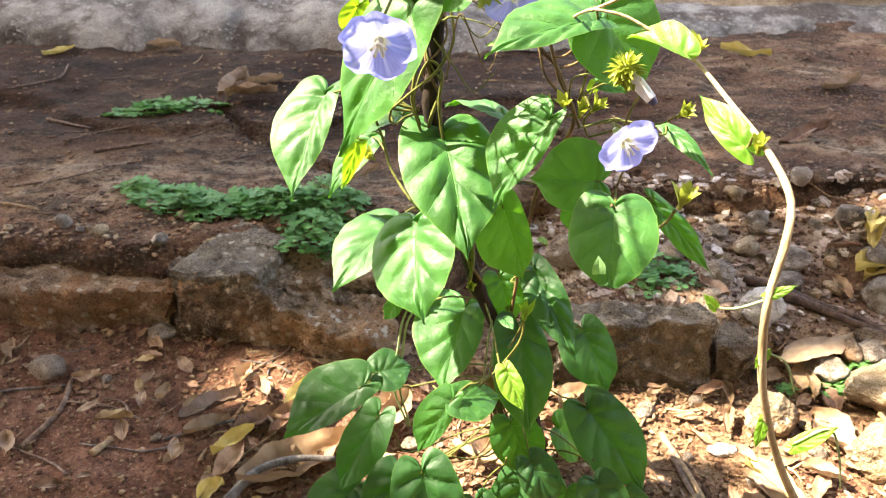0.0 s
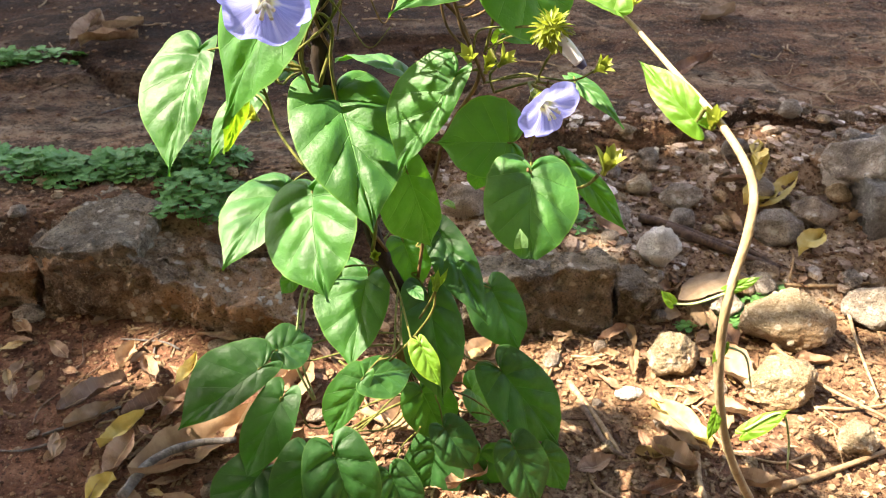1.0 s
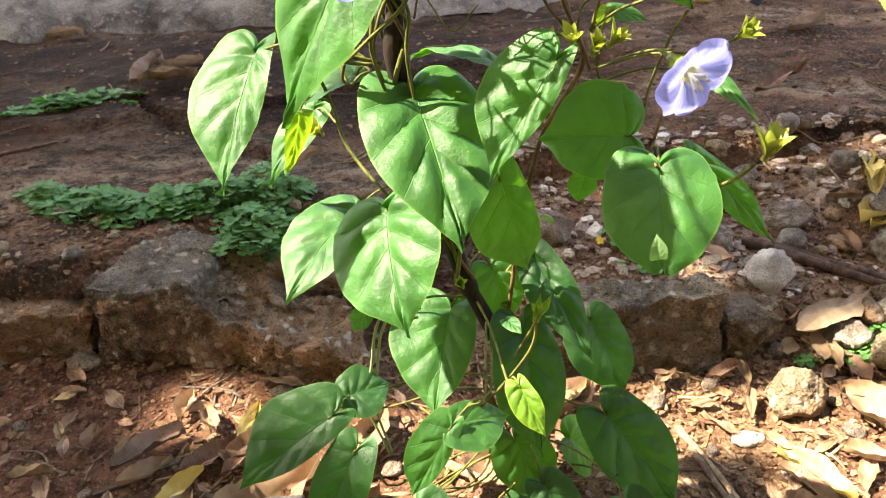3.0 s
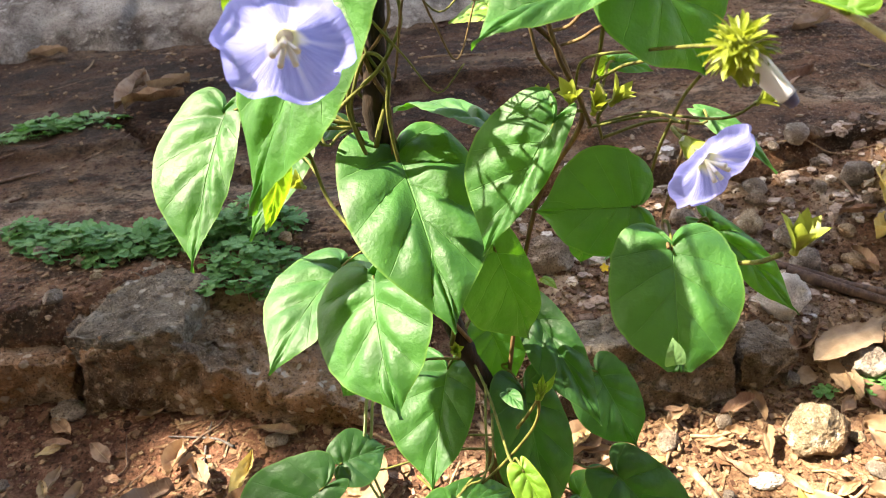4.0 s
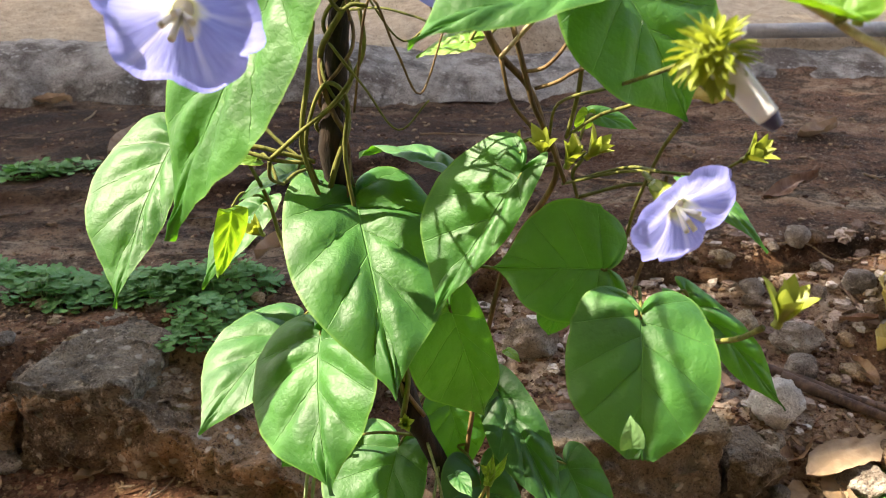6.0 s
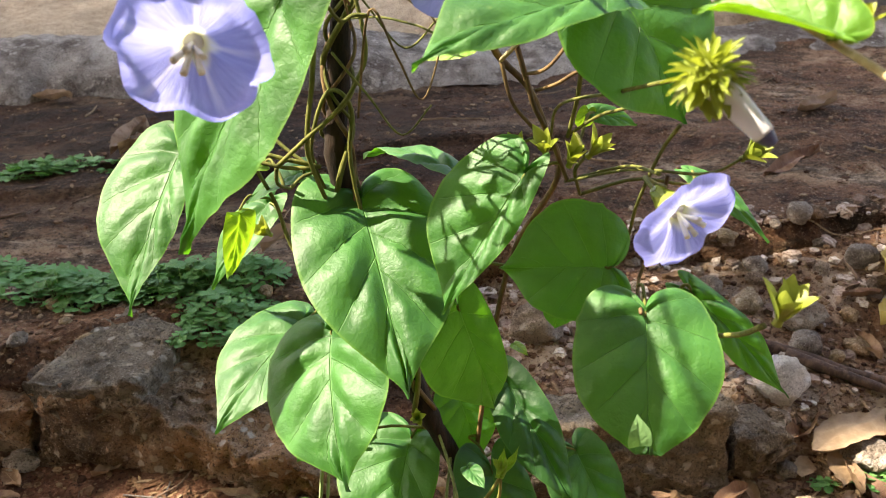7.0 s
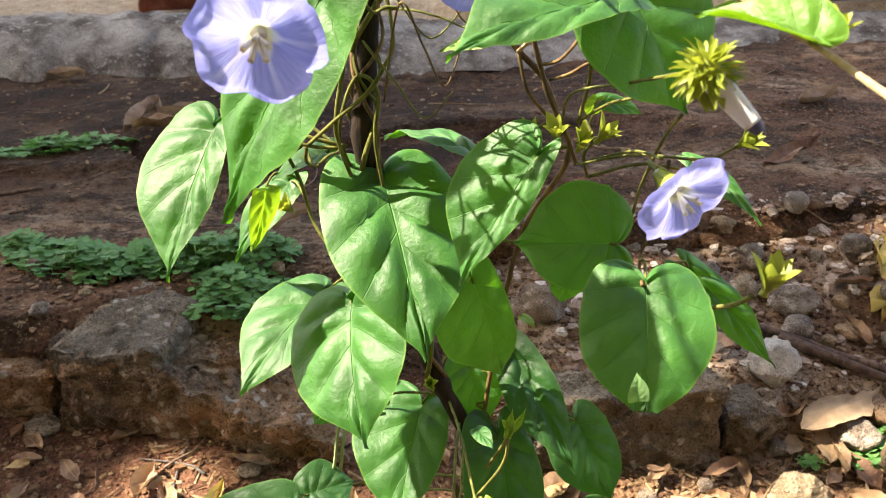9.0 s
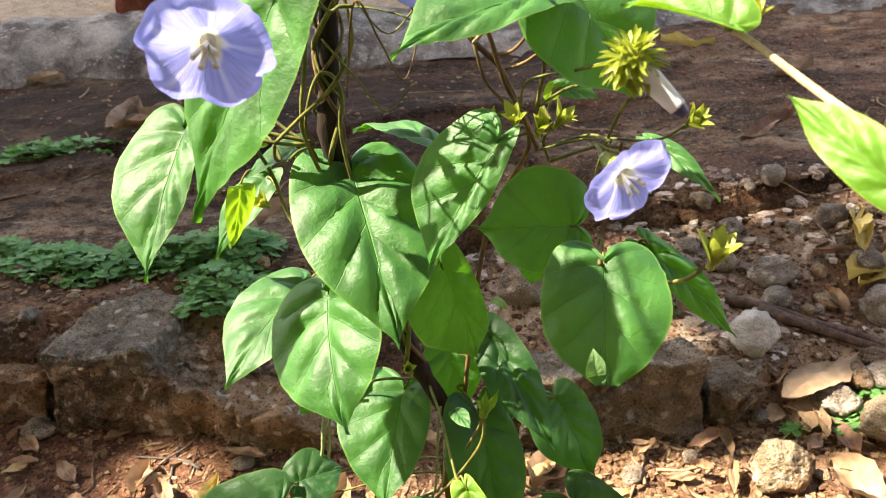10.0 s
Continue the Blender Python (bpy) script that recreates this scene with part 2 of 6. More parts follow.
def litter_material(name="litter_crumbs", ramp=None):
    n = Nodes(name)
    rnd = n.tree.nodes.new("ShaderNodeNewGeometry").outputs["Random Per Island"]
    c = n.ramp(rnd, ramp or [(0.0, (0.06, 0.028, 0.016)), (0.35, (0.15, 0.080, 0.043)), (0.65, (0.225, 0.142, 0.080)), (0.90, (0.27, 0.185, 0.108)), (1.0, (0.34, 0.26, 0.175))])
    p = n.world_place()
    c = n.mix(n.step(n.noise(p, 300.0, 3), 0.42, 0.68), c, n.mix(1.0, c, (0.5, 0.42, 0.38), "MULTIPLY"))
    n.bump(n.noise(p, 500.0, 3), 0.6, 0.002)
    return n.set(Base_Color=c, Roughness=0.9, Specular_IOR_Level=0.2)


SOIL = soil_material()
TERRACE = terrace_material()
KERB = stone_material("weathered_kerb_stone", (0.026, 0.017, 0.012), (0.20, 0.140, 0.093), (0.39, 0.32, 0.245), rust=(0.28, 0.155, 0.075), lichen=(0.42, 0.375, 0.315))
DARK_KERB = stone_material("dark_mossy_kerb_stone", (0.030, 0.024, 0.017), (0.175, 0.145, 0.110), (0.34, 0.30, 0.24), rust=(0.15, 0.11, 0.07), lichen=(0.38, 0.35, 0.30))
SLATE = stone_material("dark_grey_slab_stone", (0.05, 0.044, 0.040), (0.135, 0.125, 0.118), (0.24, 0.23, 0.22), lichen=(0.30, 0.29, 0.28))
CEMENT = stone_material("grey_cement", (0.045, 0.034, 0.027), (0.36, 0.33, 0.295), (0.62, 0.58, 0.52), rust=(0.085, 0.055, 0.038), lichen=(0.42, 0.40, 0.37))
PALE_STONE = stone_material("pale_grainy_stone", (0.13, 0.090, 0.050), (0.35, 0.28, 0.185), (0.51, 0.44, 0.32), rust=(0.35, 0.22, 0.12), scale=1.1, lichen=(0.64, 0.58, 0.47))
GREY_STONE = stone_material("grey_stone", (0.06, 0.044, 0.035), (0.285, 0.24, 0.195), (0.50, 0.44, 0.375), scale=1.4, lichen=(0.48, 0.45, 0.41))
WHITE_STONE = stone_material("whitish_stone", (0.34, 0.32, 0.30), (0.62, 0.60, 0.57), (0.78, 0.76, 0.73), scale=1.5)
BRICK = stone_material("red_brick", (0.12, 0.04, 0.028), (0.27, 0.085, 0.05), (0.36, 0.15, 0.10))
LEAF = leaf_material("glossy_green_leaf", (0.013, 0.072, 0.010), (0.034, 0.137, 0.021), (0.12, 0.42, 0.014))
# darker leaf green, with the shade on the lower leaves put into its colour
SHADE_LEAF = leaf_material("shade_darkened_leaf", (0.008, 0.046, 0.008), (0.020, 0.092, 0.018), (0.06, 0.26, 0.012))
YOUNG = leaf_material("young_yellow_green_leaf", (0.085, 0.20, 0.016), (0.14, 0.29, 0.026), (0.26, 0.46, 0.020), 0.45, 0.34)
FRESH = leaf_material("fresh_bright_green_leaf", (0.060, 0.165, 0.012), (0.095, 0.235, 0.022), (0.24, 0.50, 0.015), 0.45, 0.34)
PALE_LEAF = thin_material("pale_leaf_underside", (0.11, 0.22, 0.08), (0.17, 0.29, 0.13), (0.16, 0.38, 0.06), 0.5, 0.3)
CROWN = leaf_material("tree_leaf", (0.010, 0.045, 0.004), (0.022, 0.080, 0.008), (0.06, 0.20, 0.01), 0.5, 0.06)
PETAL = petal_material()
BRACT = thin_material("green_bract", (0.15, 0.19, 0.018), (0.28, 0.31, 0.05), (0.36, 0.42, 0.04), 0.5, 0.32)
WHITE_BUD = thin_material("white_closed_petal", (0.72, 0.72, 0.76), (0.84, 0.84, 0.86), (0.8, 0.8, 0.85), 0.5, 0.25)
INK = thin_material("withered_dark_blue_petal", (0.02, 0.02, 0.06), (0.10, 0.11, 0.25), (0.1, 0.1, 0.3), 0.5, 0.15)
FILAMENT = thin_material("cream_filament", (0.75, 0.76, 0.62), (0.85, 0.86, 0.76), (0.8, 0.8, 0.6), 0.5, 0.2)
STAKE = bark_material("dark_brown_bark", (0.006, 0.004, 0.0025), (0.034, 0.020, 0.011))
VINE = bark_material("green_brown_vine_skin", (0.065, 0.072, 0.014), (0.17, 0.165, 0.04))
BROWN_VINE = bark_material("brown_vine_skin", (0.075, 0.045, 0.02), (0.20, 0.13, 0.05))
TAN_VINE = bark_material("tan_vine_skin", (0.29, 0.21, 0.11), (0.47, 0.37, 0.22))
PALE_STEM = bark_material("pale_green_stem_skin", (0.20, 0.28, 0.11), (0.38, 0.46, 0.24))
TWIG = bark_material("dry_twig_bark", (0.09, 0.055, 0.04), (0.28, 0.19, 0.13))
GREY_TWIG = bark_material("grey_twig_bark", (0.075, 0.066, 0.060), (0.20, 0.18, 0.165))
STRAW = bark_material("straw", (0.22, 0.14, 0.075), (0.42, 0.30, 0.18))
DRY = dry_leaf_material()
LITTER = litter_material()
GRAVEL = litter_material("grey_gravel", [(0.0, (0.15, 0.095, 0.065)), (0.45, (0.31, 0.23, 0.175)), (0.8, (0.46, 0.385, 0.32)), (1.0, (0.68, 0.63, 0.56))])
DARK_BRANCH = bark_material("dark_dead_bark", (0.045, 0.028, 0.020), (0.14, 0.088, 0.062))
WEED = leaf_material("small_weed_leaf", (0.080, 0.225, 0.055), (0.155, 0.345, 0.100), (0.14, 0.42, 0.05), 0.6, 0.25)
PIPE = stone_material("bluish_grey_pipe", (0.30, 0.35, 0.42), (0.45, 0.50, 0.57), (0.58, 0.63, 0.70))
YELLOW = thin_material("yellow_petal", (0.75, 0.50, 0.02), (0.85, 0.62, 0.04), (0.8, 0.6, 0.02))


# ---- mesh helpers ----
def mesh_of(name, verts, faces, mat, uvs=None, smooth=True):
    me = bpy.data.meshes.new(name)
    me.from_pydata([tuple(v) for v in verts], [], faces)
    if uvs is not None:
        lay = me.uv_layers.new(name="UVMap")
        for loop in me.loops:
            lay.data[loop.index].uv = uvs[loop.vertex_index]
    if smooth:
        me.polygons.foreach_set("use_smooth", [True] * len(me.polygons))
    me.materials.append(mat)
    me.update()
    return me


def part(name, me, parent=None, label="", m=None):
    ob = new(name, me)
    ob.parent = parent
    if m is not None:
        ob.matrix_basis = m
    return tagged(ob, label) if label else ob


def thing(name, me, label, category, group="", kind="", m=None):
    ob = new(name, me)
    if m is not None:
        ob.matrix_basis = m
    return tagged(ob, label, category, group, kind)


def smooth(a, lo, hi):
    k = min(1.0, max(0.0, (a - lo) / (hi - lo)))
    return k * k * (3 - 2 * k)


def spline(points, n):
    """Points along a smooth line through the given ones."""
    p = [Vector(q) for q in points]
    p = [2 * p[0] - p[1]] + p + [2 * p[-1] - p[-2]]
    out = []
    spans = len(p) - 3
    for i in range(n + 1):
        s = min(i / n * spans, spans - 1e-6)
        k = int(s)
        t = s - k
        a, b, c, d = p[k:k + 4]
        out.append(0.5 * ((2 * b) + (c - a) * t + (2 * a - 5 * b + 4 * c - d) * t * t + (3 * b - a - 3 * c + d) * t ** 3))
    return out


def tube(name, points, r0, r1, mat, sides=8, n=None, knots=0.0, seed=0):
    """A tapering, slightly uneven stem along a smooth line."""
    n = n or max(8, 6 * (len(points) - 1))
    line = spline(points, n)
    verts, faces = [], []
    side = None
    for i, q in enumerate(line):
        d = (line[min(i + 1, n)] - line[max(i - 1, 0)]).normalized()
        if side is None:
            side = d.orthogonal().normalized()
        side = (side - d * side.dot(d)).normalized()
        up = d.cross(side)
        r = r0 + (r1 - r0) * i / n
        r *= 1 + knots * noise.noise(q * 70 + Vector((seed, 0, 0))) + 0.5 * knots * (i % 7 == 3)
        for k in range(sides):
            w = 2 * math.pi * k / sides
            verts.append(q + (side * math.cos(w) + up * math.sin(w)) * r)
    for i in range(n):
        for k in range(sides):
            a, b = i * sides + k, i * sides + (k + 1) % sides
            faces.append((a, b, b + sides, a + sides))
    faces.append(tuple(range(sides))[::-1])
    faces.append(tuple(n * sides + k for k in range(sides)))
    return mesh_of(name, verts, faces, mat)


EDGE = [(0.0, 0.0, 0.0), (0.03, 0.012, -0.06), (0.08, 0.085, -0.140), (0.15, 0.225, -0.178), (0.23, 0.375, -0.112), (0.33, 0.475, 0.06), (0.45, 0.50, 0.27), (0.58, 0.435, 0.50), (0.72, 0.31, 0.68), (0.86, 0.13, 0.85), (0.95, 0.026, 0.95), (1.0, 0.0, 1.0)]


def edge_at(v):
    """A point of the outline of half a leaf, smooth through EDGE."""
    k = 0
    while k < len(EDGE) - 2 and v > EDGE[k + 1][0]:
        k += 1
    p = [EDGE[max(0, min(len(EDGE) - 1, k + i))] for i in (-1, 0, 1, 2)]
    t = (v - p[1][0]) / (p[2][0] - p[1][0])
    out = []
    for c in (1, 2):
        m1 = (p[2][c] - p[0][c]) / max(1e-6, p[2][0] - p[0][0]) * (p[2][0] - p[1][0])
        m2 = (p[3][c] - p[1][c]) / max(1e-6, p[3][0] - p[1][0]) * (p[2][0] - p[1][0])
        out.append((2 * t ** 3 - 3 * t * t + 1) * p[1][c] + (t ** 3 - 2 * t * t + t) * m1 + (3 * t * t - 2 * t ** 3) * p[2][c] + (t ** 3 - t * t) * m2)
    return max(0.0, out[0]), out[1]


def leaf_mesh(length, width, fold=0.12, bow=0.06, wave=0.020, curl=0.0, curl_at=0.75, quilt=0.056, full=0.6, seed=0, mat=None, rows=48, cols=13, side_curl=0.0, curl_r=0.0, lean=0.0, blunt=0.0, lobe=1.0):
    """A heart-shaped blade: its midrib runs along +Y from the stalk, its upper face looks to +Z."""
    verts, uvs, faces = [], [], []
    for i in range(rows + 1):
        v = i / rows
        ex, ey = edge_at(v)
        ey = ey * lobe if ey < 0 else ey
        ex += full * 0.075 * smooth(v, 0.30, 0.56) * (1 - smooth(v, 0.60, 0.93))
        if blunt and v > 0.33:
            ex += blunt * (1 - smooth(v, 0.70, 0.88)) * (max(ex, 0.51 * math.sqrt(max(0.0, 1 - ((ey - 0.07) / 0.93) ** 2))) - ex)
        my = v ** 2.1
        for j in range(-cols, cols + 1):
            u = j / cols
            a = abs(u)
            wob = 1 + 0.09 * noise.noise(Vector((v * 4, seed * 3.1 + (u > 0) * 9, 0.5)))
            x = math.copysign(ex * width * (1 + math.copysign(lean, u)) * a * wob, u) if j else 0.0
            y = length * (my + (ey - my) * a)
            s = y / length
            bent = v - 0.13 * a - 0.08 * a * (1 - a) + 0.012 * noise.noise(Vector((x / length * 5, v * 5, seed * 1.9)))
            swell = 0.85 + 0.45 * noise.noise(Vector((x / length * 4 + 7, v * 4, seed * 2.7)))
            veins = abs(math.cos(math.pi * (5.5 * bent + (0.3 if u > 0 else 0))))
            z = quilt * length * swell * (veins ** 0.62) * min(1, a * 3.5) * (1 - a ** 3) * (1.15 - 0.6 * v)
            z += fold * width * ex * a - side_curl * width * (ex * a) ** 2 * 2
            z += bow * length * 4 * s * (1 - s)
            z += wave * length * math.sin(v * 11 + seed * 1.7 + (2.1 if u > 0 else 0)) * a * a
            z += 0.012 * length * noise.noise(Vector((x / length * 3.5, s * 3.5, seed * 2.3))) - 0.020 * length * abs(noise.noise(Vector((x / length * 7, s * 7, seed * 1.3)))) * min(1, a * 4) + 0.0055 * length * noise.noise(Vector((x / length * 20, s * 22, seed)))
            if curl and s > curl_at:
                r = curl_r * length or (1 - curl_at) * length / curl
                w = min(curl, (s - curl_at) * length / r)
                rest = max(0.0, (s - curl_at) * length - curl * r)
                y = curl_at * length + math.sin(w) * r + math.cos(w) * rest
                z += r * (1 - math.cos(w)) + math.sin(w) * rest
            verts.append((x, y, z))
            uvs.append((0.5 + u / 2, v))
    c = 2 * cols + 1
    for i in range(rows):
        for j in range(2 * cols):
            k = i * c + j
            faces.append((k, k + 1, k + c + 1, k + c))
    return mesh_of("leaf", verts, faces, mat or LEAF, uvs)


def facing(base, tip, hint=(0.0, -0.75, 0.66), roll=0.0):
    """The pose of a blade from its stalk to its tip, upper face towards the hint."""
    b, t, h = Vector(base), Vector(tip), Vector(hint)
    y = (t - b).normalized()
    z = (h - y * h.dot(y)).normalized()
    x = y.cross(z)
    m = Matrix((x, y, z)).transposed().to_4x4()
    return Matrix.Translation(b) @ m @ pose(0, 0, 0, 0, roll, 0)


# ---- ground ----
def soil_height(x, y):
    q = Vector((x, y, 0))
    z = 0.010 * noise.noise(q * 6) + 0.006 * noise.noise(q * 17) + 0.0030 * noise.noise(q * 48) + 0.0016 * noise.noise(q * 110)
    far = max(abs(x) - 1.2, -y - 0.2, 0)
    z *= 1 / (1 + far * 0.5)
    z += 0.052 * smooth(y, 0.645, 0.70) * smooth(x, 0.06, 0.16) * (1 - 0.35 * smooth(x, 0.27, 0.36))
    z += 0.046 * smooth(y, 0.73, 0.87) * smooth(x, 0.26, 0.62) * (1 - smooth(y, 0.90, 0.97))
    z += 0.10 * smooth(y, 1.62, 1.80)
    return z


def axis(parts):
    out = []
    for a, b, n in parts:
        out += [a + (b - a) * i / n for i in range(n)]
    return out + [parts[-1][1]]


def build_ground():
    xs = axis([(-400, -20, 6), (-20, -1.2, 12), (-1.2, -0.6, 30), (-0.6, 0.75, 190), (0.75, 1.6, 40), (1.6, 20, 12), (20, 400, 6)])
    ys = axis([(-400, -20, 6), (-20, 0.1, 14), (0.1, 0.36, 14), (0.36, 0.98, 95), (0.98, 1.6, 8), (1.6, 2.6, 60), (2.6, 20, 14), (20, 400, 6)])
    verts = [(x, y, soil_height(x, y)) for y in ys for x in xs]
    w = len(xs)
    faces = [(j * w + i, j * w + i + 1, (j + 1) * w + i + 1, (j + 1) * w + i) for j in range(len(ys) - 1) for i in range(w - 1)]
    thing("ground", mesh_of("ground", verts, faces, SOIL), "bare red soil strewn with litter", "ground", kind="structure")


build_ground()

CRACKS = [
    [(-0.3562, 1.1734, 0.0650), (-0.2852, 1.0968, 0.0650), (-0.2264, 1.0531, 0.0650), (-0.1364, 0.9840, 0.0650)],
    [(0.1317, 1.1921, 0.0650), (0.1796, 1.0637, 0.0650), (0.2676, 0.9406, 0.0650), (0.3686, 0.9188, 0.0650)],
]


def crack_depth(x, y):
    d = 9.0
    for line in CRACKS:
        for (ax, ay, _), (bx, by, _) in zip(line, line[1:]):
            k = max(0, min(1, ((x - ax) * (bx - ax) + (y - ay) * (by - ay)) / ((bx - ax) ** 2 + (by - ay) ** 2)))
            d = min(d, math.hypot(x - ax - k * (bx - ax), y - ay - k * (by - ay)))
    return 0.012 * smooth(d + 0.004 * noise.noise(Vector((x * 60, y * 60, 0))), 0.010, 0.003)


def terrace_front(x):
    left = 0.745 + 0.02 * noise.noise(Vector((x * 8, 3, 0)))
    right = 0.905 + 0.035 * noise.noise(Vector((x * 9, 7, 0))) + 0.012 * noise.noise(Vector((x * 40, 7, 0)))
    return left + (right - left) * smooth(x, -0.03, 0.12)


def terrace_height(x, y):
    q = Vector((x, y, 0))
    z = 0.065 + 0.012 * noise.noise(q * 4.5) + 0.005 * noise.noise(q * 16) + 0.0026 * noise.noise(q * 55)
    z += 0.012 * smooth(x, 0.1, 0.6)
    # worn ledges of the old paving
    z += 0.010 * smooth(noise.noise(Vector((x * 1.6, y * 4.2, 5))), 0.0, 0.06)
    return z - crack_depth(x, y)


def build_terrace():
    xs = axis([(-30, -1.3, 14), (-1.3, 1.5, 260), (1.5, 30, 14)])
    rows = 110
    verts, faces = [], []
    for j in range(rows + 1):
        for x in xs:
            f = terrace_front(x)
            y = f + (1.66 - f) * (j / rows)
            z = terrace_height(x, y) - 0.016 * smooth(j, 3, 0)
            verts.append((x, y, z))
    w = len(xs)
    n = len(verts)
    for x in xs:
        verts.append((x, terrace_front(x) + 0.012, -0.03))
    faces += [(j * w + i, j * w + i + 1, (j + 1) * w + i + 1, (j + 1) * w + i) for j in range(rows) for i in range(w - 1)]
    faces += [(n + i, n + i + 1, i + 1, i) for i in range(w - 1)]
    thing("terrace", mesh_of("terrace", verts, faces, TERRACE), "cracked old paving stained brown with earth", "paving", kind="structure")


build_terrace()


def rough_block(name, corners, height, z0, mat, seed, res=72, rough=0.006, fall=0.0):
    """A worn stone block over four corners (front left, front right, back right, back left)."""
    c = [Vector((*p, 0)) for p in corners]
    bm = bmesh.new()
    bmesh.ops.create_cube(bm, size=2)
    bmesh.ops.subdivide_edges(bm, edges=bm.edges, cuts=res, use_grid_fill=True)
    for v in bm.verts:
        u, w, h = v.co
        k = 11.0
        big = max(abs(u), abs(w), abs(h))
        n = (abs(u) ** (2 * k) + abs(w) ** (2 * k) + abs(h) ** (2 * k)) ** (1 / (2 * k))
        u, w, h = (q * big / n for q in (u, w, h))
        a, b = (u + 1) / 2, (w + 1) / 2
        p = (c[0] * (1 - a) + c[1] * a) * (1 - b) + (c[3] * (1 - a) + c[2] * a) * b
        p.z = z0 + (h + 1) / 2 * height * (1 - fall * smooth(a, 0.2, 1.0))
        q = p + Vector((seed * 7.7, 0, 0))
        d = Vector((noise.noise(q * 14), noise.noise(q * 14 + Vector((9, 0, 0))), noise.noise(q * 14 + Vector((0, 9, 0)))))
        e = Vector((noise.noise(q * 45), noise.noise(q * 45 + Vector((9, 0, 0))), noise.noise(q * 45 + Vector((0, 9, 0)))))
        chip = Vector((noise.noise(q * 110), noise.noise(q * 110 + Vector((9, 0, 0))), noise.noise(q * 110 + Vector((0, 9, 0)))))
        v.co = p + d * rough * 2.2 + e * rough * 1.1 + chip * rough * (0.5 + 0.7 * abs(d.x))  - e * rough * 1.5 * smooth(abs(noise.noise(q * 26)), 0.10, 0.0)
    me = bpy.data.meshes.new(name)
    bm.to_mesh(me)
    bm.free()
    me.polygons.foreach_set("use_smooth", [True] * len(me.polygons))
    me.materials.append(mat)
    return me


def kerb(corners, height, seed, label, mat=KERB, rough=0.006, name="kerb_stone", z0=-0.02, fall=0.0):
    c = sum((Vector((*p, 0)) for p in corners), Vector()) / 4
    local = [(p[0] - c.x, p[1] - c.y) for p in corners]
    thing(name, rough_block(name, local, height - z0, z0, mat, seed, rough=rough, fall=fall), label, "kerb stone", "kerb stones along the terrace", m=Matrix.Translation(c))


kerb([(-0.62, 0.715), (-0.281, 0.705), (-0.281, 0.80), (-0.62, 0.82)], 0.054, 1, "brown weathered kerb stone with a rusty stained face")
kerb([(-0.2795, 0.703), (-0.022, 0.640), (-0.06, 0.745), (-0.280, 0.80)], 0.066, 2, "cracked kerb stone with a grey top and rust-brown face", rough=0.0075, fall=0.32)
kerb([(-1.05, 0.73), (-0.63, 0.718), (-0.63, 0.82), (-1.05, 0.83)], 0.060, 3, "brown weathered kerb stone with a rusty stained face")
kerb([(0.122, 0.630), (0.276, 0.637), (0.270, 0.672), (0.128, 0.668)], 0.076, 4, "dark brown kerb stone half sunk in gravel", DARK_KERB)
kerb([(-0.276, 0.712), (-0.186, 0.690), (-0.164, 0.775), (-0.234, 0.832)], 0.080, 5, "flat dark grey-brown broken stone lying on the kerb", DARK_KERB, 0.0045, "broken_slab", 0.02)
kerb([(0.283, 0.642), (0.322, 0.645), (0.318, 0.675), (0.287, 0.678)], 0.050, 6, "small brown stone set beside the kerb", DARK_KERB)

kerb([(0.578, 0.720), (0.75, 0.70), (0.78, 0.87), (0.618, 0.862)], 0.088, 7, "dark grey stone slab lying in the rubble", SLATE, 0.004, "stone_slab", 0.0)


def build_back_kerb():
    """The low rounded cement strip behind the terrace."""
    xs = axis([(-30, -1.0, 10), (-1.0, -0.70, 14), (-0.70, 1.5, 150), (1.5, 30, 10)])
    prof = [(0.00, -0.01), (0.03, 0.022), (0.07, 0.042), (0.12, 0.056), (0.17, 0.062), (0.22, 0.060), (0.25, 0.045), (0.27, 0.0)]
    verts, faces = [], []
    for x in xs:
        y0 = 1.50 + 0.08 * smooth(x, -0.1, 0.9) + 0.02 * noise.noise(Vector((x * 5, 1, 0)))
        hgt = 1.0 - 0.45 * smooth(x, -0.15, 0.1) + 0.06 * noise.noise(Vector((x * 7, 8, 0)))
        for dy, dz in prof:
            q = Vector((x * 22, dy * 22, 4))
            verts.append((x, y0 + dy + 0.012 * noise.noise(q) + 0.03 * noise.noise(q * 0.25), 0.068 + dz * hgt + 0.005 * noise.noise(q * 1.7) + 0.007 * noise.noise(q * 0.4) - 0.02 * smooth(abs(x + 0.405 + dy * 0.3), 0.008, 0.002)))
    w = len(prof)
    faces = [(i * w + j, (i + 1) * w + j, (i + 1) * w + j + 1, i * w + j + 1) for i in range(len(xs) - 1) for j in range(w - 1)]
    thing("cement_edging", mesh_of("cement_edging", verts, faces, CEMENT), "low grey cement edging with hairline cracks", "edging", kind="structure")


build_back_kerb()
kerb([(-0.52, 1.84), (-0.33, 1.83), (-0.33, 1.93), (-0.52, 1.94)], 0.15, 8, "worn red brick lying behind the cement edging", BRICK, 0.003, "red_brick", 0.07)
thing("pipe", tube("pipe", [(0.68, 1.735, 0.135), (1.3, 1.76, 0.137), (2.4, 1.80, 0.14)], 0.014, 0.014, PIPE, 14), "bluish grey plastic pipe along the edging", "pipe")
thing("pipe", tube("pipe", [(0.95, 2.52, 0.125), (1.7, 2.50, 0.125), (2.8, 2.5, 0.127)], 0.022, 0.022, PIPE, 14), "bluish grey plastic pipe on the yard", "pipe")


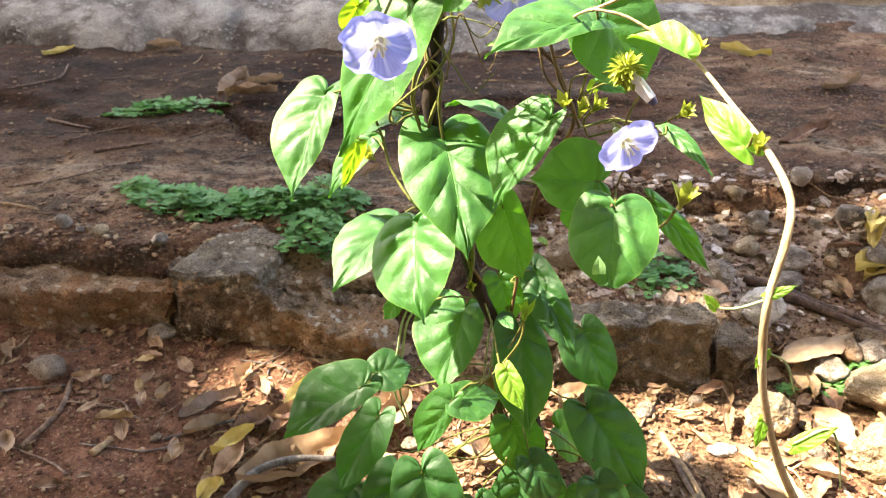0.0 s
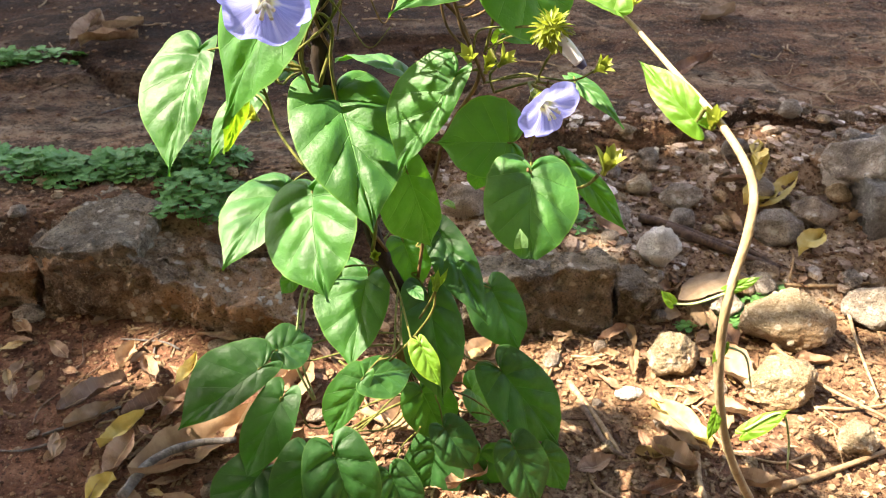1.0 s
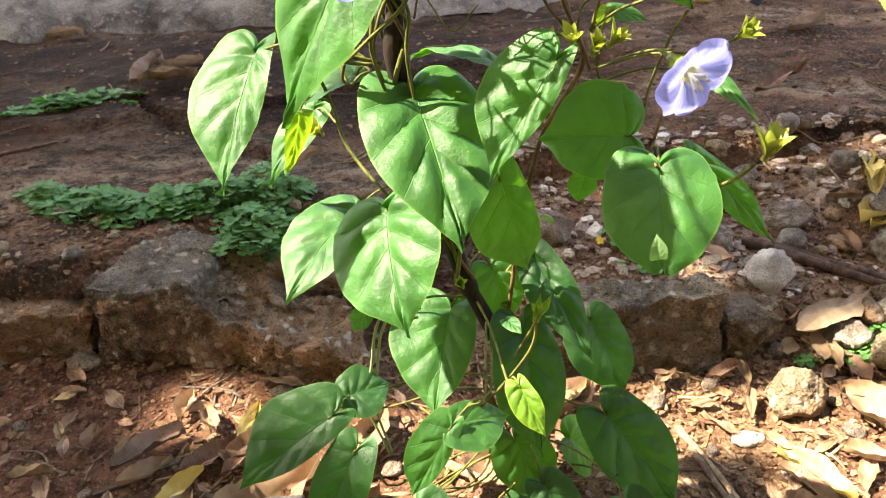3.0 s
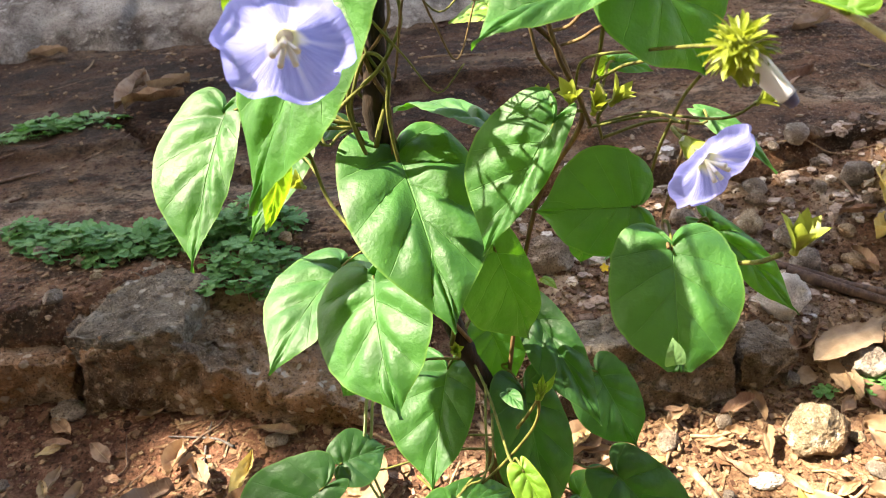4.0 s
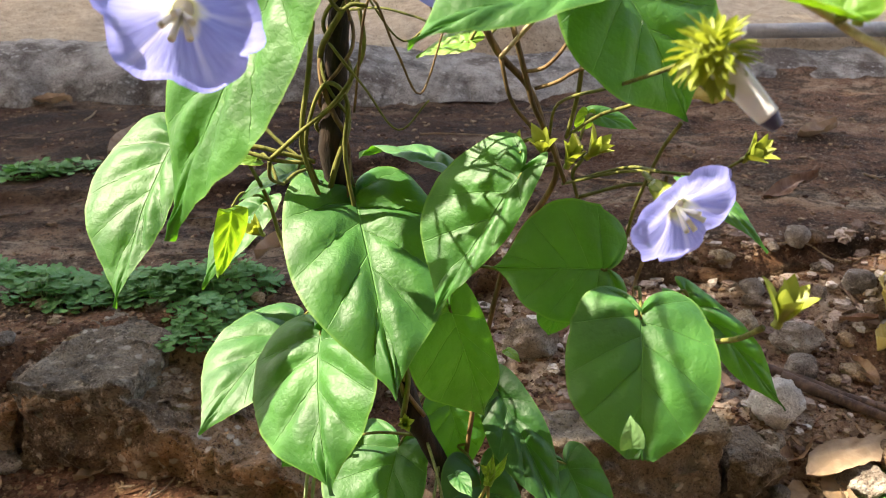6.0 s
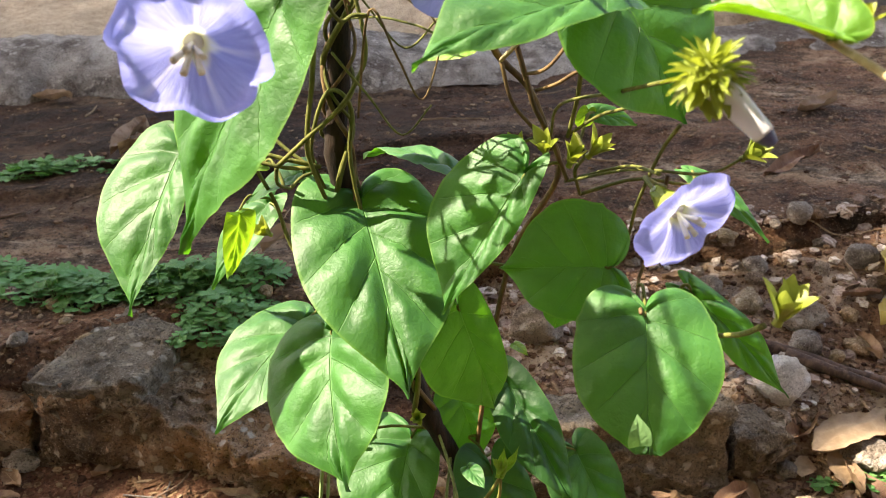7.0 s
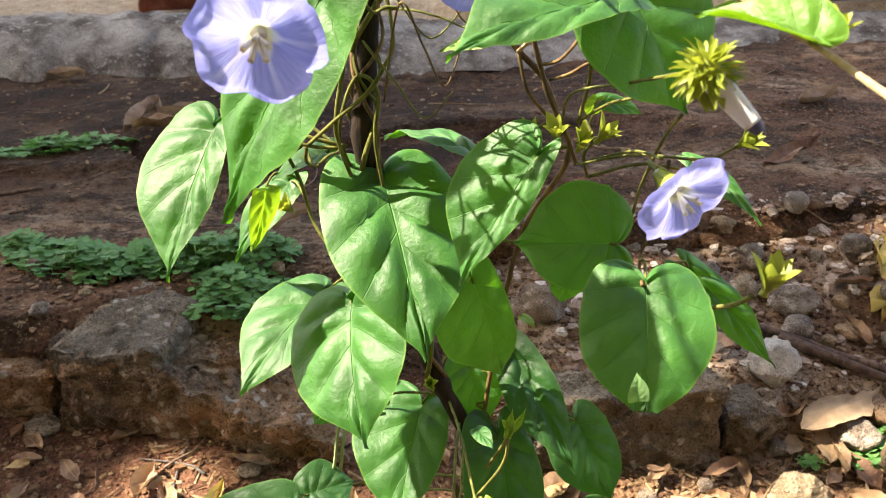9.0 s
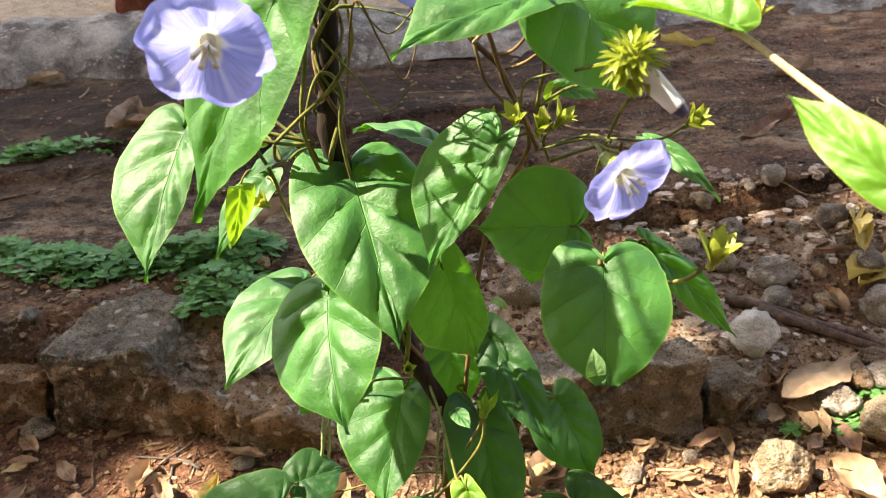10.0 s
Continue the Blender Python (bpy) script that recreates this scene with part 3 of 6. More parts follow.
# ---- an unseen plain wall added behind the camera closes the place and blocks sky light ----
def build_wall():
    n = Nodes("unseen_wall_brown")
    p = n.world_place()
    c = n.mix(n.step(n.noise(p, 2.5, 6), 0.35, 0.7), (0.14, 0.11, 0.08), (0.24, 0.20, 0.15))
    n.bump(n.noise(p, 60.0, 5), 0.5, 0.004)
    mat = n.set(Base_Color=c, Roughness=0.9)
    bm = bmesh.new()
    bmesh.ops.create_cube(bm, size=1, matrix=Matrix.Translation((0.5, -1.7, 2.3)) @ Matrix.Diagonal((16, 0.2, 4.8, 1)))
    me = bpy.data.meshes.new("sky_block_wall")
    bm.to_mesh(me)
    bm.free()
    me.materials.append(mat)
    thing("sky_block_wall", me, "plain brown wall, unseen, added to block sky light", "wall", kind="structure")


build_wall()


# ---- the unseen tree whose crown shades the terrace ----
def build_tree():
    tree = tagged(new("shade_tree"), "broadleaf tree with a loose dappled crown", "tree")
    foot = Vector((-3.1, 0.9, 0))
    part("trunk", tube("trunk", [foot, foot + Vector((0.05, 0.02, 1.0)), foot + Vector((0.2, 0.0, 2.1)), foot + Vector((0.5, -0.1, 3.0))], 0.14, 0.08, STAKE, 14, knots=0.1), tree)
    for ax, ay in ((0.9, -0.9), (1.6, -0.3), (2.4, 0.2), (3.2, 0.6), (1.2, 0.8), (2.6, 1.0)):
        a = foot + Vector((0.2, 0, 2.0))
        part("limb", tube("limb", [a, a + Vector((ax * 0.4, ay * 0.4, 0.7)), foot + Vector((ax, ay, 3.15))], 0.04, 0.012, STAKE, 8, knots=0.15), tree)
    r = random.Random(3)
    verts, faces, uvs = [], [], []

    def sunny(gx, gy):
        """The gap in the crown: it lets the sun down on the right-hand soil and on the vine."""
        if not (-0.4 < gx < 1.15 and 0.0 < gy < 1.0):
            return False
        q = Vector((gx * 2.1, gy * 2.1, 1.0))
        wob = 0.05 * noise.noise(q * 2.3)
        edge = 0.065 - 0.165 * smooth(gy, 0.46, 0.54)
        # shade patch added over the lower right leaves
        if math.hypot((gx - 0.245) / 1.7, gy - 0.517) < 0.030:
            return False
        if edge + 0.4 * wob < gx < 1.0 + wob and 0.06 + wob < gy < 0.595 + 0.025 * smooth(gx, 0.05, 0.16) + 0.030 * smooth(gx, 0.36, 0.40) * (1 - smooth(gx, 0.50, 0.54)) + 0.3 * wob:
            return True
        # sun spots added to brighten the rubble
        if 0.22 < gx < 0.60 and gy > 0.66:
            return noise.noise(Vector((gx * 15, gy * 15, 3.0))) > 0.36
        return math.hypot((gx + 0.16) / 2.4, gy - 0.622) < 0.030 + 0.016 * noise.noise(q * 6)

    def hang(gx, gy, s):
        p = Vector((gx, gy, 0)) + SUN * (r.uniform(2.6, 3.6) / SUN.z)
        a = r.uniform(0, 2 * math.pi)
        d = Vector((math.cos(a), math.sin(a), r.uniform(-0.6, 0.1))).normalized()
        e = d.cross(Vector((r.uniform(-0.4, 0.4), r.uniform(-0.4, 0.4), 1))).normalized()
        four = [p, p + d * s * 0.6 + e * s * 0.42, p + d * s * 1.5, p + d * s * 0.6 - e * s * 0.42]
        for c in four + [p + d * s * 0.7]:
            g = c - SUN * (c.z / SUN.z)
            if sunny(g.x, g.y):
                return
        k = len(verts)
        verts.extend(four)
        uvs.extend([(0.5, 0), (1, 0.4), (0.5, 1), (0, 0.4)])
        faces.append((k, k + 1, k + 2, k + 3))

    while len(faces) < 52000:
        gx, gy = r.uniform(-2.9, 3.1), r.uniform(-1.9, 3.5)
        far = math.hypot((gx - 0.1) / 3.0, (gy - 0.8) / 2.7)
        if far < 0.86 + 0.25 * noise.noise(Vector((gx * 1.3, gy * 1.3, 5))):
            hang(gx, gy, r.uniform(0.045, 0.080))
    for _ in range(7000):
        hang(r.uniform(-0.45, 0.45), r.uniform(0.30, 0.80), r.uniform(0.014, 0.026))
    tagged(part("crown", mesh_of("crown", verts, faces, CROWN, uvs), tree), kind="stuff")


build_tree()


# ---- stones ----
def stone(place, size, mat, label, seed, squash=0.7, turn=0.0, name="stone", group="loose stones on the soil"):
    bm = bmesh.new()
    bmesh.ops.create_icosphere(bm, subdivisions=5 if name == "stone" else 3, radius=0.5)
    for v in bm.verts:
        n = v.co.normalized()
        # a few flat faces cut by planes make it blocky
        r = 0.5
        for k in range(9):
            d = Vector((math.sin(seed * 3.3 + k * 2.4), math.cos(seed * 1.9 + k * 1.7), math.sin(seed + k * 3.1))).normalized()
            c = n.dot(d)
            if c > 0:
                r = min(r, (0.40 + 0.035 * math.sin(k * 2.2 + seed)) / c)
        q = n * 1.7 + Vector((seed * 5.1, 0, 0))
        v.co = n * r * (1 + 0.12 * noise.noise(q) + 0.07 * noise.noise(q * 3) + 0.05 * noise.noise(q * 8) + 0.035 * noise.noise(q * 19))
        v.co = Vector((v.co.x * size[0], v.co.y * size[1], v.co.z * size[2]))
    me = bpy.data.meshes.new(name)
    bm.to_mesh(me)
    bm.free()
    me.polygons.foreach_set("use_smooth", [True] * len(me.polygons))
    me.materials.append(mat)
    p = Vector(place)
    p.z = max(soil_height(p.x, p.y), terrace_height(p.x, p.y) if p.y > terrace_front(p.x) else -1) + size[2] * 0.30
    return thing(name, me, label, "stone", group, m=Matrix.Translation(p) @ pose(0, 0, 0, 0, 0, turn))


stone((0.3170, 0.5790, 0.0150), (0.047, 0.040, 0.050), PALE_STONE, "pale grainy stone on sunlit soil", 1, turn=20)
stone((0.4408, 0.6074, 0.0200), (0.088, 0.062, 0.064), PALE_STONE, "large pale grainy stone with a broken face", 2, turn=-8)
stone((0.3988, 0.5306, 0.0120), (0.068, 0.050, 0.050), PALE_STONE, "sandy tan stone on sunlit soil", 3, turn=12)
stone((0.3385, 0.7020, 0.0200), (0.046, 0.040, 0.044), WHITE_STONE, "whitish rounded stone beside the kerb", 4)
stone((0.6204, 0.8003, 0.0500), (0.12, 0.09, 0.075), GREY_STONE, "dark grey stone at the terrace edge", 5)
stone((0.5868, 0.8028, 0.0500), (0.045, 0.04, 0.05), WHITE_STONE, "whitish broken stone among rubble", 6)
stone((0.4390, 0.4671, 0.0100), (0.034, 0.03, 0.032), PALE_STONE, "small pale stone on soil", 7)
stone((0.5431, 0.6265, 0.0150), (0.06, 0.05, 0.045), GREY_STONE, "grey stone on the soil", 8)
stone((0.3945, 0.6522, 0.0150), (0.045, 0.035, 0.03), GREY_STONE, "grey stone on the soil", 9)
stone((0.1458, 0.7777, 0.0500), (0.05, 0.04, 0.04), GREY_STONE, "brown stone against the terrace edge", 10)
stone((0.3060, 0.7620, 0.0400), (0.04, 0.035, 0.03), GREY_STONE, "grey stone among rubble", 11)
stone((0.3973, 0.7980, 0.0500), (0.05, 0.035, 0.03), GREY_STONE, "grey stone among rubble", 12)
stone((0.4854, 0.7425, 0.0400), (0.06, 0.045, 0.04), GREY_STONE, "grey stone among rubble", 13)
stone((0.5360, 0.7576, 0.0500), (0.05, 0.04, 0.035), GREY_STONE, "grey stone among rubble", 14)
stone((-0.2907, 0.6981, 0.0000), (0.03, 0.022, 0.02), GREY_STONE, "small brown stone at the kerb's foot", 15)
stone((-0.3860, 0.6339, 0.0000), (0.04, 0.03, 0.022), GREY_STONE, "small brown stone on red soil", 16)
stone((0.2681, 0.5508, 0.0000), (0.025, 0.016, 0.013), WHITE_STONE, "small white pebble on litter", 17)

rnd = random.Random(6)
for i in range(84):
    if i < 26:
        x, y, s = rnd.uniform(-0.50, -0.02), rnd.uniform(0.735, 0.86), rnd.uniform(0.008, 0.020)
    else:
        x, y, s = rnd.uniform(0.26, 0.80), rnd.uniform(0.66, 0.93), rnd.uniform(0.010, 0.032)
    stone((x, y, 0), (s * 1.3, s, s * 0.8), rnd.choice((KERB, GREY_STONE, GREY_STONE, PALE_STONE)), "small broken stone in the rubble", 100 + i, turn=rnd.uniform(0, 360), name="rubble_stone", group="rubble at the terrace edge")

rnd = random.Random(4)
for i in range(52):
    if i < 40:
        x, y = rnd.uniform(0.08, 0.72), rnd.uniform(0.44, 0.92)
    else:
        x, y = rnd.uniform(-0.55, 0.0), rnd.uniform(0.45, 0.69)
    if 0.10 < x < 0.29 and 0.62 < y < 0.76:
        continue
    s = rnd.uniform(0.007, 0.017)
    stone((x, y, 0), (s * 1.2, s, s * 0.8), rnd.choice((PALE_STONE, GREY_STONE, GREY_STONE)), "small pebble on the soil", 30 + i, turn=rnd.uniform(0, 360), name="pebble", group="pebbles on the soil")


# ---- litter ----
def top_height(x, y):
    if y > terrace_front(x) + 0.005 and y < 1.5:
        return terrace_height(x, y)
    return soil_height(x, y)


def build_litter(gravel=False):
    """Crumbs, gravel and bits of dead leaf, far too many to count."""
    r = random.Random(9 if gravel else 8)
    verts, faces = [], []

    def bit(x, y, s, flat, long):
        z = top_height(x, y)
        w = r.uniform(0, math.pi)
        c, sn = math.cos(w), math.sin(w)
        k = len(verts)
        ring = r.choice((4, 5, 6))
        tilt = r.uniform(-0.5, 0.5)
        for lev, rad in ((-0.3, 0.8), (0.55, 0.75)):
            for i in range(ring):
                a = 2 * math.pi * i / ring + lev
                q = rad * r.uniform(0.7, 1.25)
                u, v = math.cos(a) * s * long * q, math.sin(a) * s * q
                verts.append((x + u * c - v * sn, y + u * sn + v * c, z + lev * s * flat + tilt * u * 0.5 + 0.3 * s * flat))
        for i in range(ring):
            j = (i + 1) % ring
            faces.append((k + i, k + j, k + ring + j, k + ring + i))
        faces.append(tuple(k + ring + i for i in range(ring)))

    if gravel:
        for _ in range(1500):
            x, y = r.uniform(0.08, 0.95), r.uniform(0.66, 0.96)
            bit(x, y, 0.0016 + 0.0085 * r.random() ** 2.6, r.uniform(0.5, 0.9), r.uniform(1, 1.6))
        me = mesh_of("gravel", verts, faces, GRAVEL, smooth=False)
        thing("gravel", me, "loose grey and tan gravel among rubble", "gravel", kind="stuff")
        return
    for _ in range(20000):
        x, y = r.uniform(0.0, 0.78), 0.38 + 0.55 * r.random() ** 1.3
        bit(x, y, 0.0007 + 0.0034 * r.random() ** 3.0, r.uniform(0.6, 1.2), r.uniform(1, 1.4))
    for _ in range(3200):
        x, y = r.uniform(-0.62, 0.02), r.uniform(0.40, 0.71)
        bit(x, y, 0.0008 + 0.0022 * r.random() ** 2.0, r.uniform(0.5, 1.0), r.uniform(1, 1.6))
    for _ in range(2800):
        x, y = r.uniform(-0.2, 0.55), r.uniform(0.40, 0.70)
        bit(x, y, r.uniform(0.0006, 0.0028), r.uniform(0.3, 0.6), r.uniform(3, 9))
    for _ in range(2200):
        x, y = r.uniform(-0.8, 1.0), r.uniform(0.78, 1.5)
        bit(x, y, r.uniform(0.0012, 0.0040), r.uniform(0.4, 0.8), r.uniform(1, 2.2))
    for _ in range(350):
        x, y = r.uniform(-0.62, 0.0), r.uniform(0.58, 0.71)
        bit(x, y, 0.0015 + 0.0045 * r.random() ** 2, r.uniform(0.4, 0.9), r.uniform(1, 1.8))
    for _ in range(500):
        x, y = r.uniform(-0.5, 0.0), r.uniform(0.69, 0.86)
        bit(x, y, r.uniform(0.0015, 0.0045), r.uniform(0.4, 0.8), r.uniform(1, 2))
    me = mesh_of("litter", verts, faces, LITTER, smooth=False)
    thing("litter", me, "gravel, crumbs and bits of dead leaf on soil", "litter", kind="stuff")


build_litter()
build_litter(gravel=True)


def dry_leaf_mesh(length, width, curl, twist, seed):
    verts, uvs, faces = [], [], []
    rows, cols = 20, 6
    rise = min(1.0, 0.25 + 3 * curl)
    for i in range(rows + 1):
        v = i / rows
        w = width * 0.5 * (math.sin(math.pi * min(1, v * 1.02)) ** 0.75) * (1 - 0.15 * v) + 0.0004
        for j in range(-cols, cols + 1):
            u = j / cols
            ragged = 1 + 0.28 * noise.noise(Vector((v * 6, seed + (u > 0) * 5, 0))) + 0.10 * noise.noise(Vector((v * 19, seed + (u > 0) * 5, 3)))
            x = u * w * ragged
            y = (v - 0.5) * length
            z = curl * width * (abs(u) ** 1.6) * 0.9 + rise * length * (0.06 * math.sin(v * 3.1 + seed) + 0.10 * noise.noise(Vector((u * 1.4, v * 3, seed)))) + 0.03 * length * noise.noise(Vector((u * 3, v * 8, seed)))
            a = twist * (v - 0.5)
            verts.append((x * math.cos(a) - z * math.sin(a), y, x * math.sin(a) + z * math.cos(a)))
            uvs.append((0.5 + u / 2, v))
    c = 2 * cols + 1
    for i in range(rows):
        for j in range(2 * cols):
            k = i * c + j
            faces.append((k, k + 1, k + c + 1, k + c))
    return mesh_of("dry_leaf", verts, faces, DRY, uvs)


def dry_leaf(p0, p1, width, seed, label="curled tan dead leaf on the soil", curl=0.45, lift=0.006, tilt=0.0, mat=None):
    a, b = Vector(p0), Vector(p1)
    d = b - a
    c = (a + b) / 2
    c.z = top_height(c.x, c.y) + lift
    me = dry_leaf_mesh(math.hypot(d.x, d.y), width, curl, 0.7 * math.sin(seed * 1.3), seed)
    if mat:
        me.materials[0] = mat
    thing("dry_leaf", me, label, "dead leaf", "dead leaves on the ground", m=Matrix.Translation(c) @ pose(0, 0, 0, 0, tilt, math.degrees(math.atan2(-d.x, d.y))))


YELLOW_DRY = thin_material("yellowed_dead_leaf", (0.46, 0.34, 0.09), (0.56, 0.45, 0.17), (0.5, 0.4, 0.1), 0.6, 0.2)
TAN_DRY = thin_material("flat_tan_dead_leaf", (0.25, 0.165, 0.092), (0.35, 0.245, 0.145), (0.3, 0.2, 0.1), 0.7, 0.1)
PALE_DRY = thin_material("pale_tan_dead_leaf", (0.22, 0.130, 0.072), (0.32, 0.215, 0.125), (0.36, 0.25, 0.14), 0.6, 0.15)
dry_leaf((-0.2262, 0.5534, 0.0100), (-0.1776, 0.5933, 0.0100), 0.020, 1)
dry_leaf((-0.2163, 0.5374, 0.0100), (-0.1813, 0.5642, 0.0100), 0.017, 2, "pale tan dead leaf on the soil", mat=PALE_DRY)
dry_leaf((-0.1516, 0.4804, 0.0100), (-0.0679, 0.5458, 0.0150), 0.045, 3, "large pale tan dead leaf", mat=PALE_DRY)
dry_leaf((-0.1851, 0.5176, 0.0100), (-0.1552, 0.5488, 0.0100), 0.018, 4, "yellowed dead leaf on the soil", mat=YELLOW_DRY)
dry_leaf((-0.1743, 0.4880, 0.0100), (-0.1581, 0.5271, 0.0100), 0.022, 5)
dry_leaf((-0.1842, 0.4665, 0.0100), (-0.1651, 0.4844, 0.0100), 0.020, 6, "yellowed dead leaf on the soil", mat=YELLOW_DRY)
dry_leaf((-0.1879, 0.6087, 0.0100), (-0.1811, 0.6462, 0.0100), 0.016, 7, "pale tan dead leaf on the soil", mat=PALE_DRY)
dry_leaf((-0.1314, 0.5766, 0.0100), (-0.1231, 0.6263, 0.0120), 0.013, 8, "yellowed dead leaf on the soil", mat=YELLOW_DRY)
dry_leaf((-0.2573, 0.5866, 0.0100), (-0.2529, 0.6086, 0.0100), 0.012, 9, "pale tan dead leaf on the soil", mat=PALE_DRY)
dry_leaf((-0.1739, 0.5505, 0.0100), (-0.1339, 0.5769, 0.0100), 0.022, 10)
dry_leaf((-0.1409, 0.5606, 0.0100), (-0.0949, 0.5734, 0.0100), 0.025, 11)
dry_leaf((0.2830, 0.5325, 0.0100), (0.3147, 0.4743, 0.0100), 0.022, 12, "yellowed dead leaf on sunlit soil", mat=YELLOW_DRY)
dry_leaf((0.2730, 0.5098, 0.0100), (0.3041, 0.4722, 0.0100), 0.018, 13, "orange-tan dead leaf on sunlit soil", mat=PALE_DRY)
dry_leaf((0.2619, 0.4762, 0.0100), (0.2941, 0.4525, 0.0100), 0.026, 14)
dry_leaf((0.3780, 0.6660, 0.0200), (0.3600, 0.6200, 0.0200), 0.022, 15, "pale tan lobe of a torn dead leaf", curl=0.02, lift=0.012, tilt=-2, mat=TAN_DRY)
dry_leaf((0.3480, 0.6560, 0.0200), (0.3330, 0.6330, 0.0200), 0.016, 62, "pale tan scrap of a torn dead leaf", curl=0.02, lift=0.008, tilt=-4, mat=TAN_DRY)
dry_leaf((0.3197, 0.6571, 0.0200), (0.3688, 0.6860, 0.0200), 0.022, 16)
dry_leaf((0.4683, 0.7686, 0.0500), (0.5396, 0.8127, 0.0500), 0.030, 17, "yellowed dead leaf among rubble", mat=YELLOW_DRY)
dry_leaf((0.4845, 0.7977, 0.0500), (0.5128, 0.8615, 0.0500), 0.020, 18, "yellowed dead leaf among rubble", mat=YELLOW_DRY)
dry_leaf((0.4909, 0.6938, 0.0400), (0.5335, 0.7277, 0.0400), 0.026, 19, "yellowed dead leaf among rubble", mat=YELLOW_DRY)
dry_leaf((0.3553, 0.5797, 0.0150), (0.3738, 0.5333, 0.0150), 0.035, 20, "tan dead leaf beside a stone", mat=PALE_DRY)
dry_leaf((0.4312, 0.5692, 0.0150), (0.4675, 0.5637, 0.0150), 0.016, 21)
dry_leaf((0.2830, 0.7472, 0.0400), (0.3073, 0.7136, 0.0400), 0.018, 22)
dry_leaf((0.3826, 0.6343, 0.0150), (0.3873, 0.5893, 0.0150), 0.020, 23)
dry_leaf((0.1246, 0.5806, 0.0100), (0.1539, 0.6070, 0.0120), 0.032, 24, "orange-tan dead leaf under the plant", mat=PALE_DRY)
dry_leaf((0.1100, 0.5612, 0.0100), (0.1308, 0.5379, 0.0120), 0.030, 25)
dry_leaf((0.0454, 0.5103, 0.0100), (0.0656, 0.5433, 0.0120), 0.030, 26, "pale tan dead leaf under the plant", mat=PALE_DRY)
dry_leaf((-0.0507, 0.5353, 0.0100), (-0.0200, 0.6027, 0.0120), 0.045, 27, "large pale tan dead leaf under the plant", mat=PALE_DRY)
dry_leaf((-0.7449, 1.4325, 0.0700), (-0.7121, 1.4907, 0.0700), 0.018, 28, "yellowed dead leaf on the paving", mat=YELLOW_DRY)
dry_leaf((-0.6768, 1.5380, 0.0700), (-0.6747, 1.6355, 0.0700), 0.030, 29, "tan dead leaf by the edging", mat=PALE_DRY)
dry_leaf((-0.5872, 1.5220, 0.0750), (-0.5072, 1.4763, 0.0750), 0.022, 30, "curled tan dead leaf by the edging", mat=PALE_DRY)
dry_leaf((-0.3607, 1.2085, 0.0700), (-0.3326, 1.3004, 0.0750), 0.030, 31, "curled brown dead leaf on the paving")
dry_leaf((-0.3440, 1.1965, 0.0700), (-0.2719, 1.2348, 0.0700), 0.026, 32, "curled brown dead leaf on the paving")
dry_leaf((-0.3205, 1.2471, 0.0700), (-0.2763, 1.3014, 0.0700), 0.028, 33, "curled brown dead leaf on the paving", mat=PALE_DRY)
dry_leaf((0.4745, 1.4446, 0.0700), (0.5580, 1.4231, 0.0700), 0.026, 34, "yellowed dead leaf on the paving", mat=YELLOW_DRY)
dry_leaf((0.5903, 1.2641, 0.0700), (0.6604, 1.2912, 0.0700), 0.024, 35, "pale dead leaf on the paving", mat=PALE_DRY)
dry_leaf((0.4561, 1.0472, 0.0700), (0.5397, 1.0877, 0.0700), 0.022, 36, "brown dead leaf on the paving")
dry_leaf((-0.1224, 0.9397, 0.0700), (-0.0840, 0.9778, 0.0700), 0.022, 37, "flat pink-tan dead leaf on the paving", mat=PALE_DRY)
dry_leaf((0.4631, 0.7785, 0.0500), (0.5041, 0.7913, 0.0500), 0.034, 38, "yellowed dead leaf among rubble", mat=YELLOW_DRY)
dry_leaf((0.4871, 0.8156, 0.0500), (0.5152, 0.8692, 0.0500), 0.022, 39, "yellowed dead leaf among rubble", mat=YELLOW_DRY)

dry_leaf((0.3429, 0.6436, 0.0300), (0.4375, 0.6971, 0.0300), 0.040, 61, "large pale tan dead leaf on rubble", curl=0.02, lift=0.013, tilt=-2, mat=TAN_DRY)
rnd = random.Random(11)
for i in range(150):
    if i >= 90:
        x, y = rnd.uniform(0.02, 0.42), rnd.uniform(0.42, 0.63)
    elif i < 38:
        x, y = rnd.uniform(-0.16, 0.10), rnd.uniform(0.46, 0.66)
    elif i < 62:
        x, y = rnd.uniform(0.08, 0.40), rnd.uniform(0.42, 0.64)
    elif i < 78:
        x, y = rnd.uniform(-0.6, -0.05), rnd.uniform(0.52, 0.70)
    else:
        x, y = rnd.uniform(0.25, 0.75), rnd.uniform(0.60, 0.90)
    a = rnd.uniform(0, 2 * math.pi)
    s = 0.010 + 0.030 * rnd.random() ** 1.5
    dry_leaf((x - math.cos(a) * s / 2, y - math.sin(a) * s / 2, 0), (x + math.cos(a) * s / 2, y + math.sin(a) * s / 2, 0), s * rnd.uniform(0.25, 0.5), 50 + i, curl=rnd.uniform(0.1, 0.7), lift=rnd.uniform(0.004, 0.012), tilt=rnd.uniform(-25, 25), mat=rnd.choice((None, None, PALE_DRY)))


# ---- twigs ----
def twig(points, r0, mat=TWIG, label="dry brown twig on the ground", name="twig", lift=0.003):
    pts = []
    for p in points:
        q = Vector(p)
        q.z = top_height(q.x, q.y) + lift
        pts.append(q)
    thing(name, tube(name, pts, r0, r0 * 0.55, mat, 7, knots=0.12), label, "twig", "twigs on the ground")


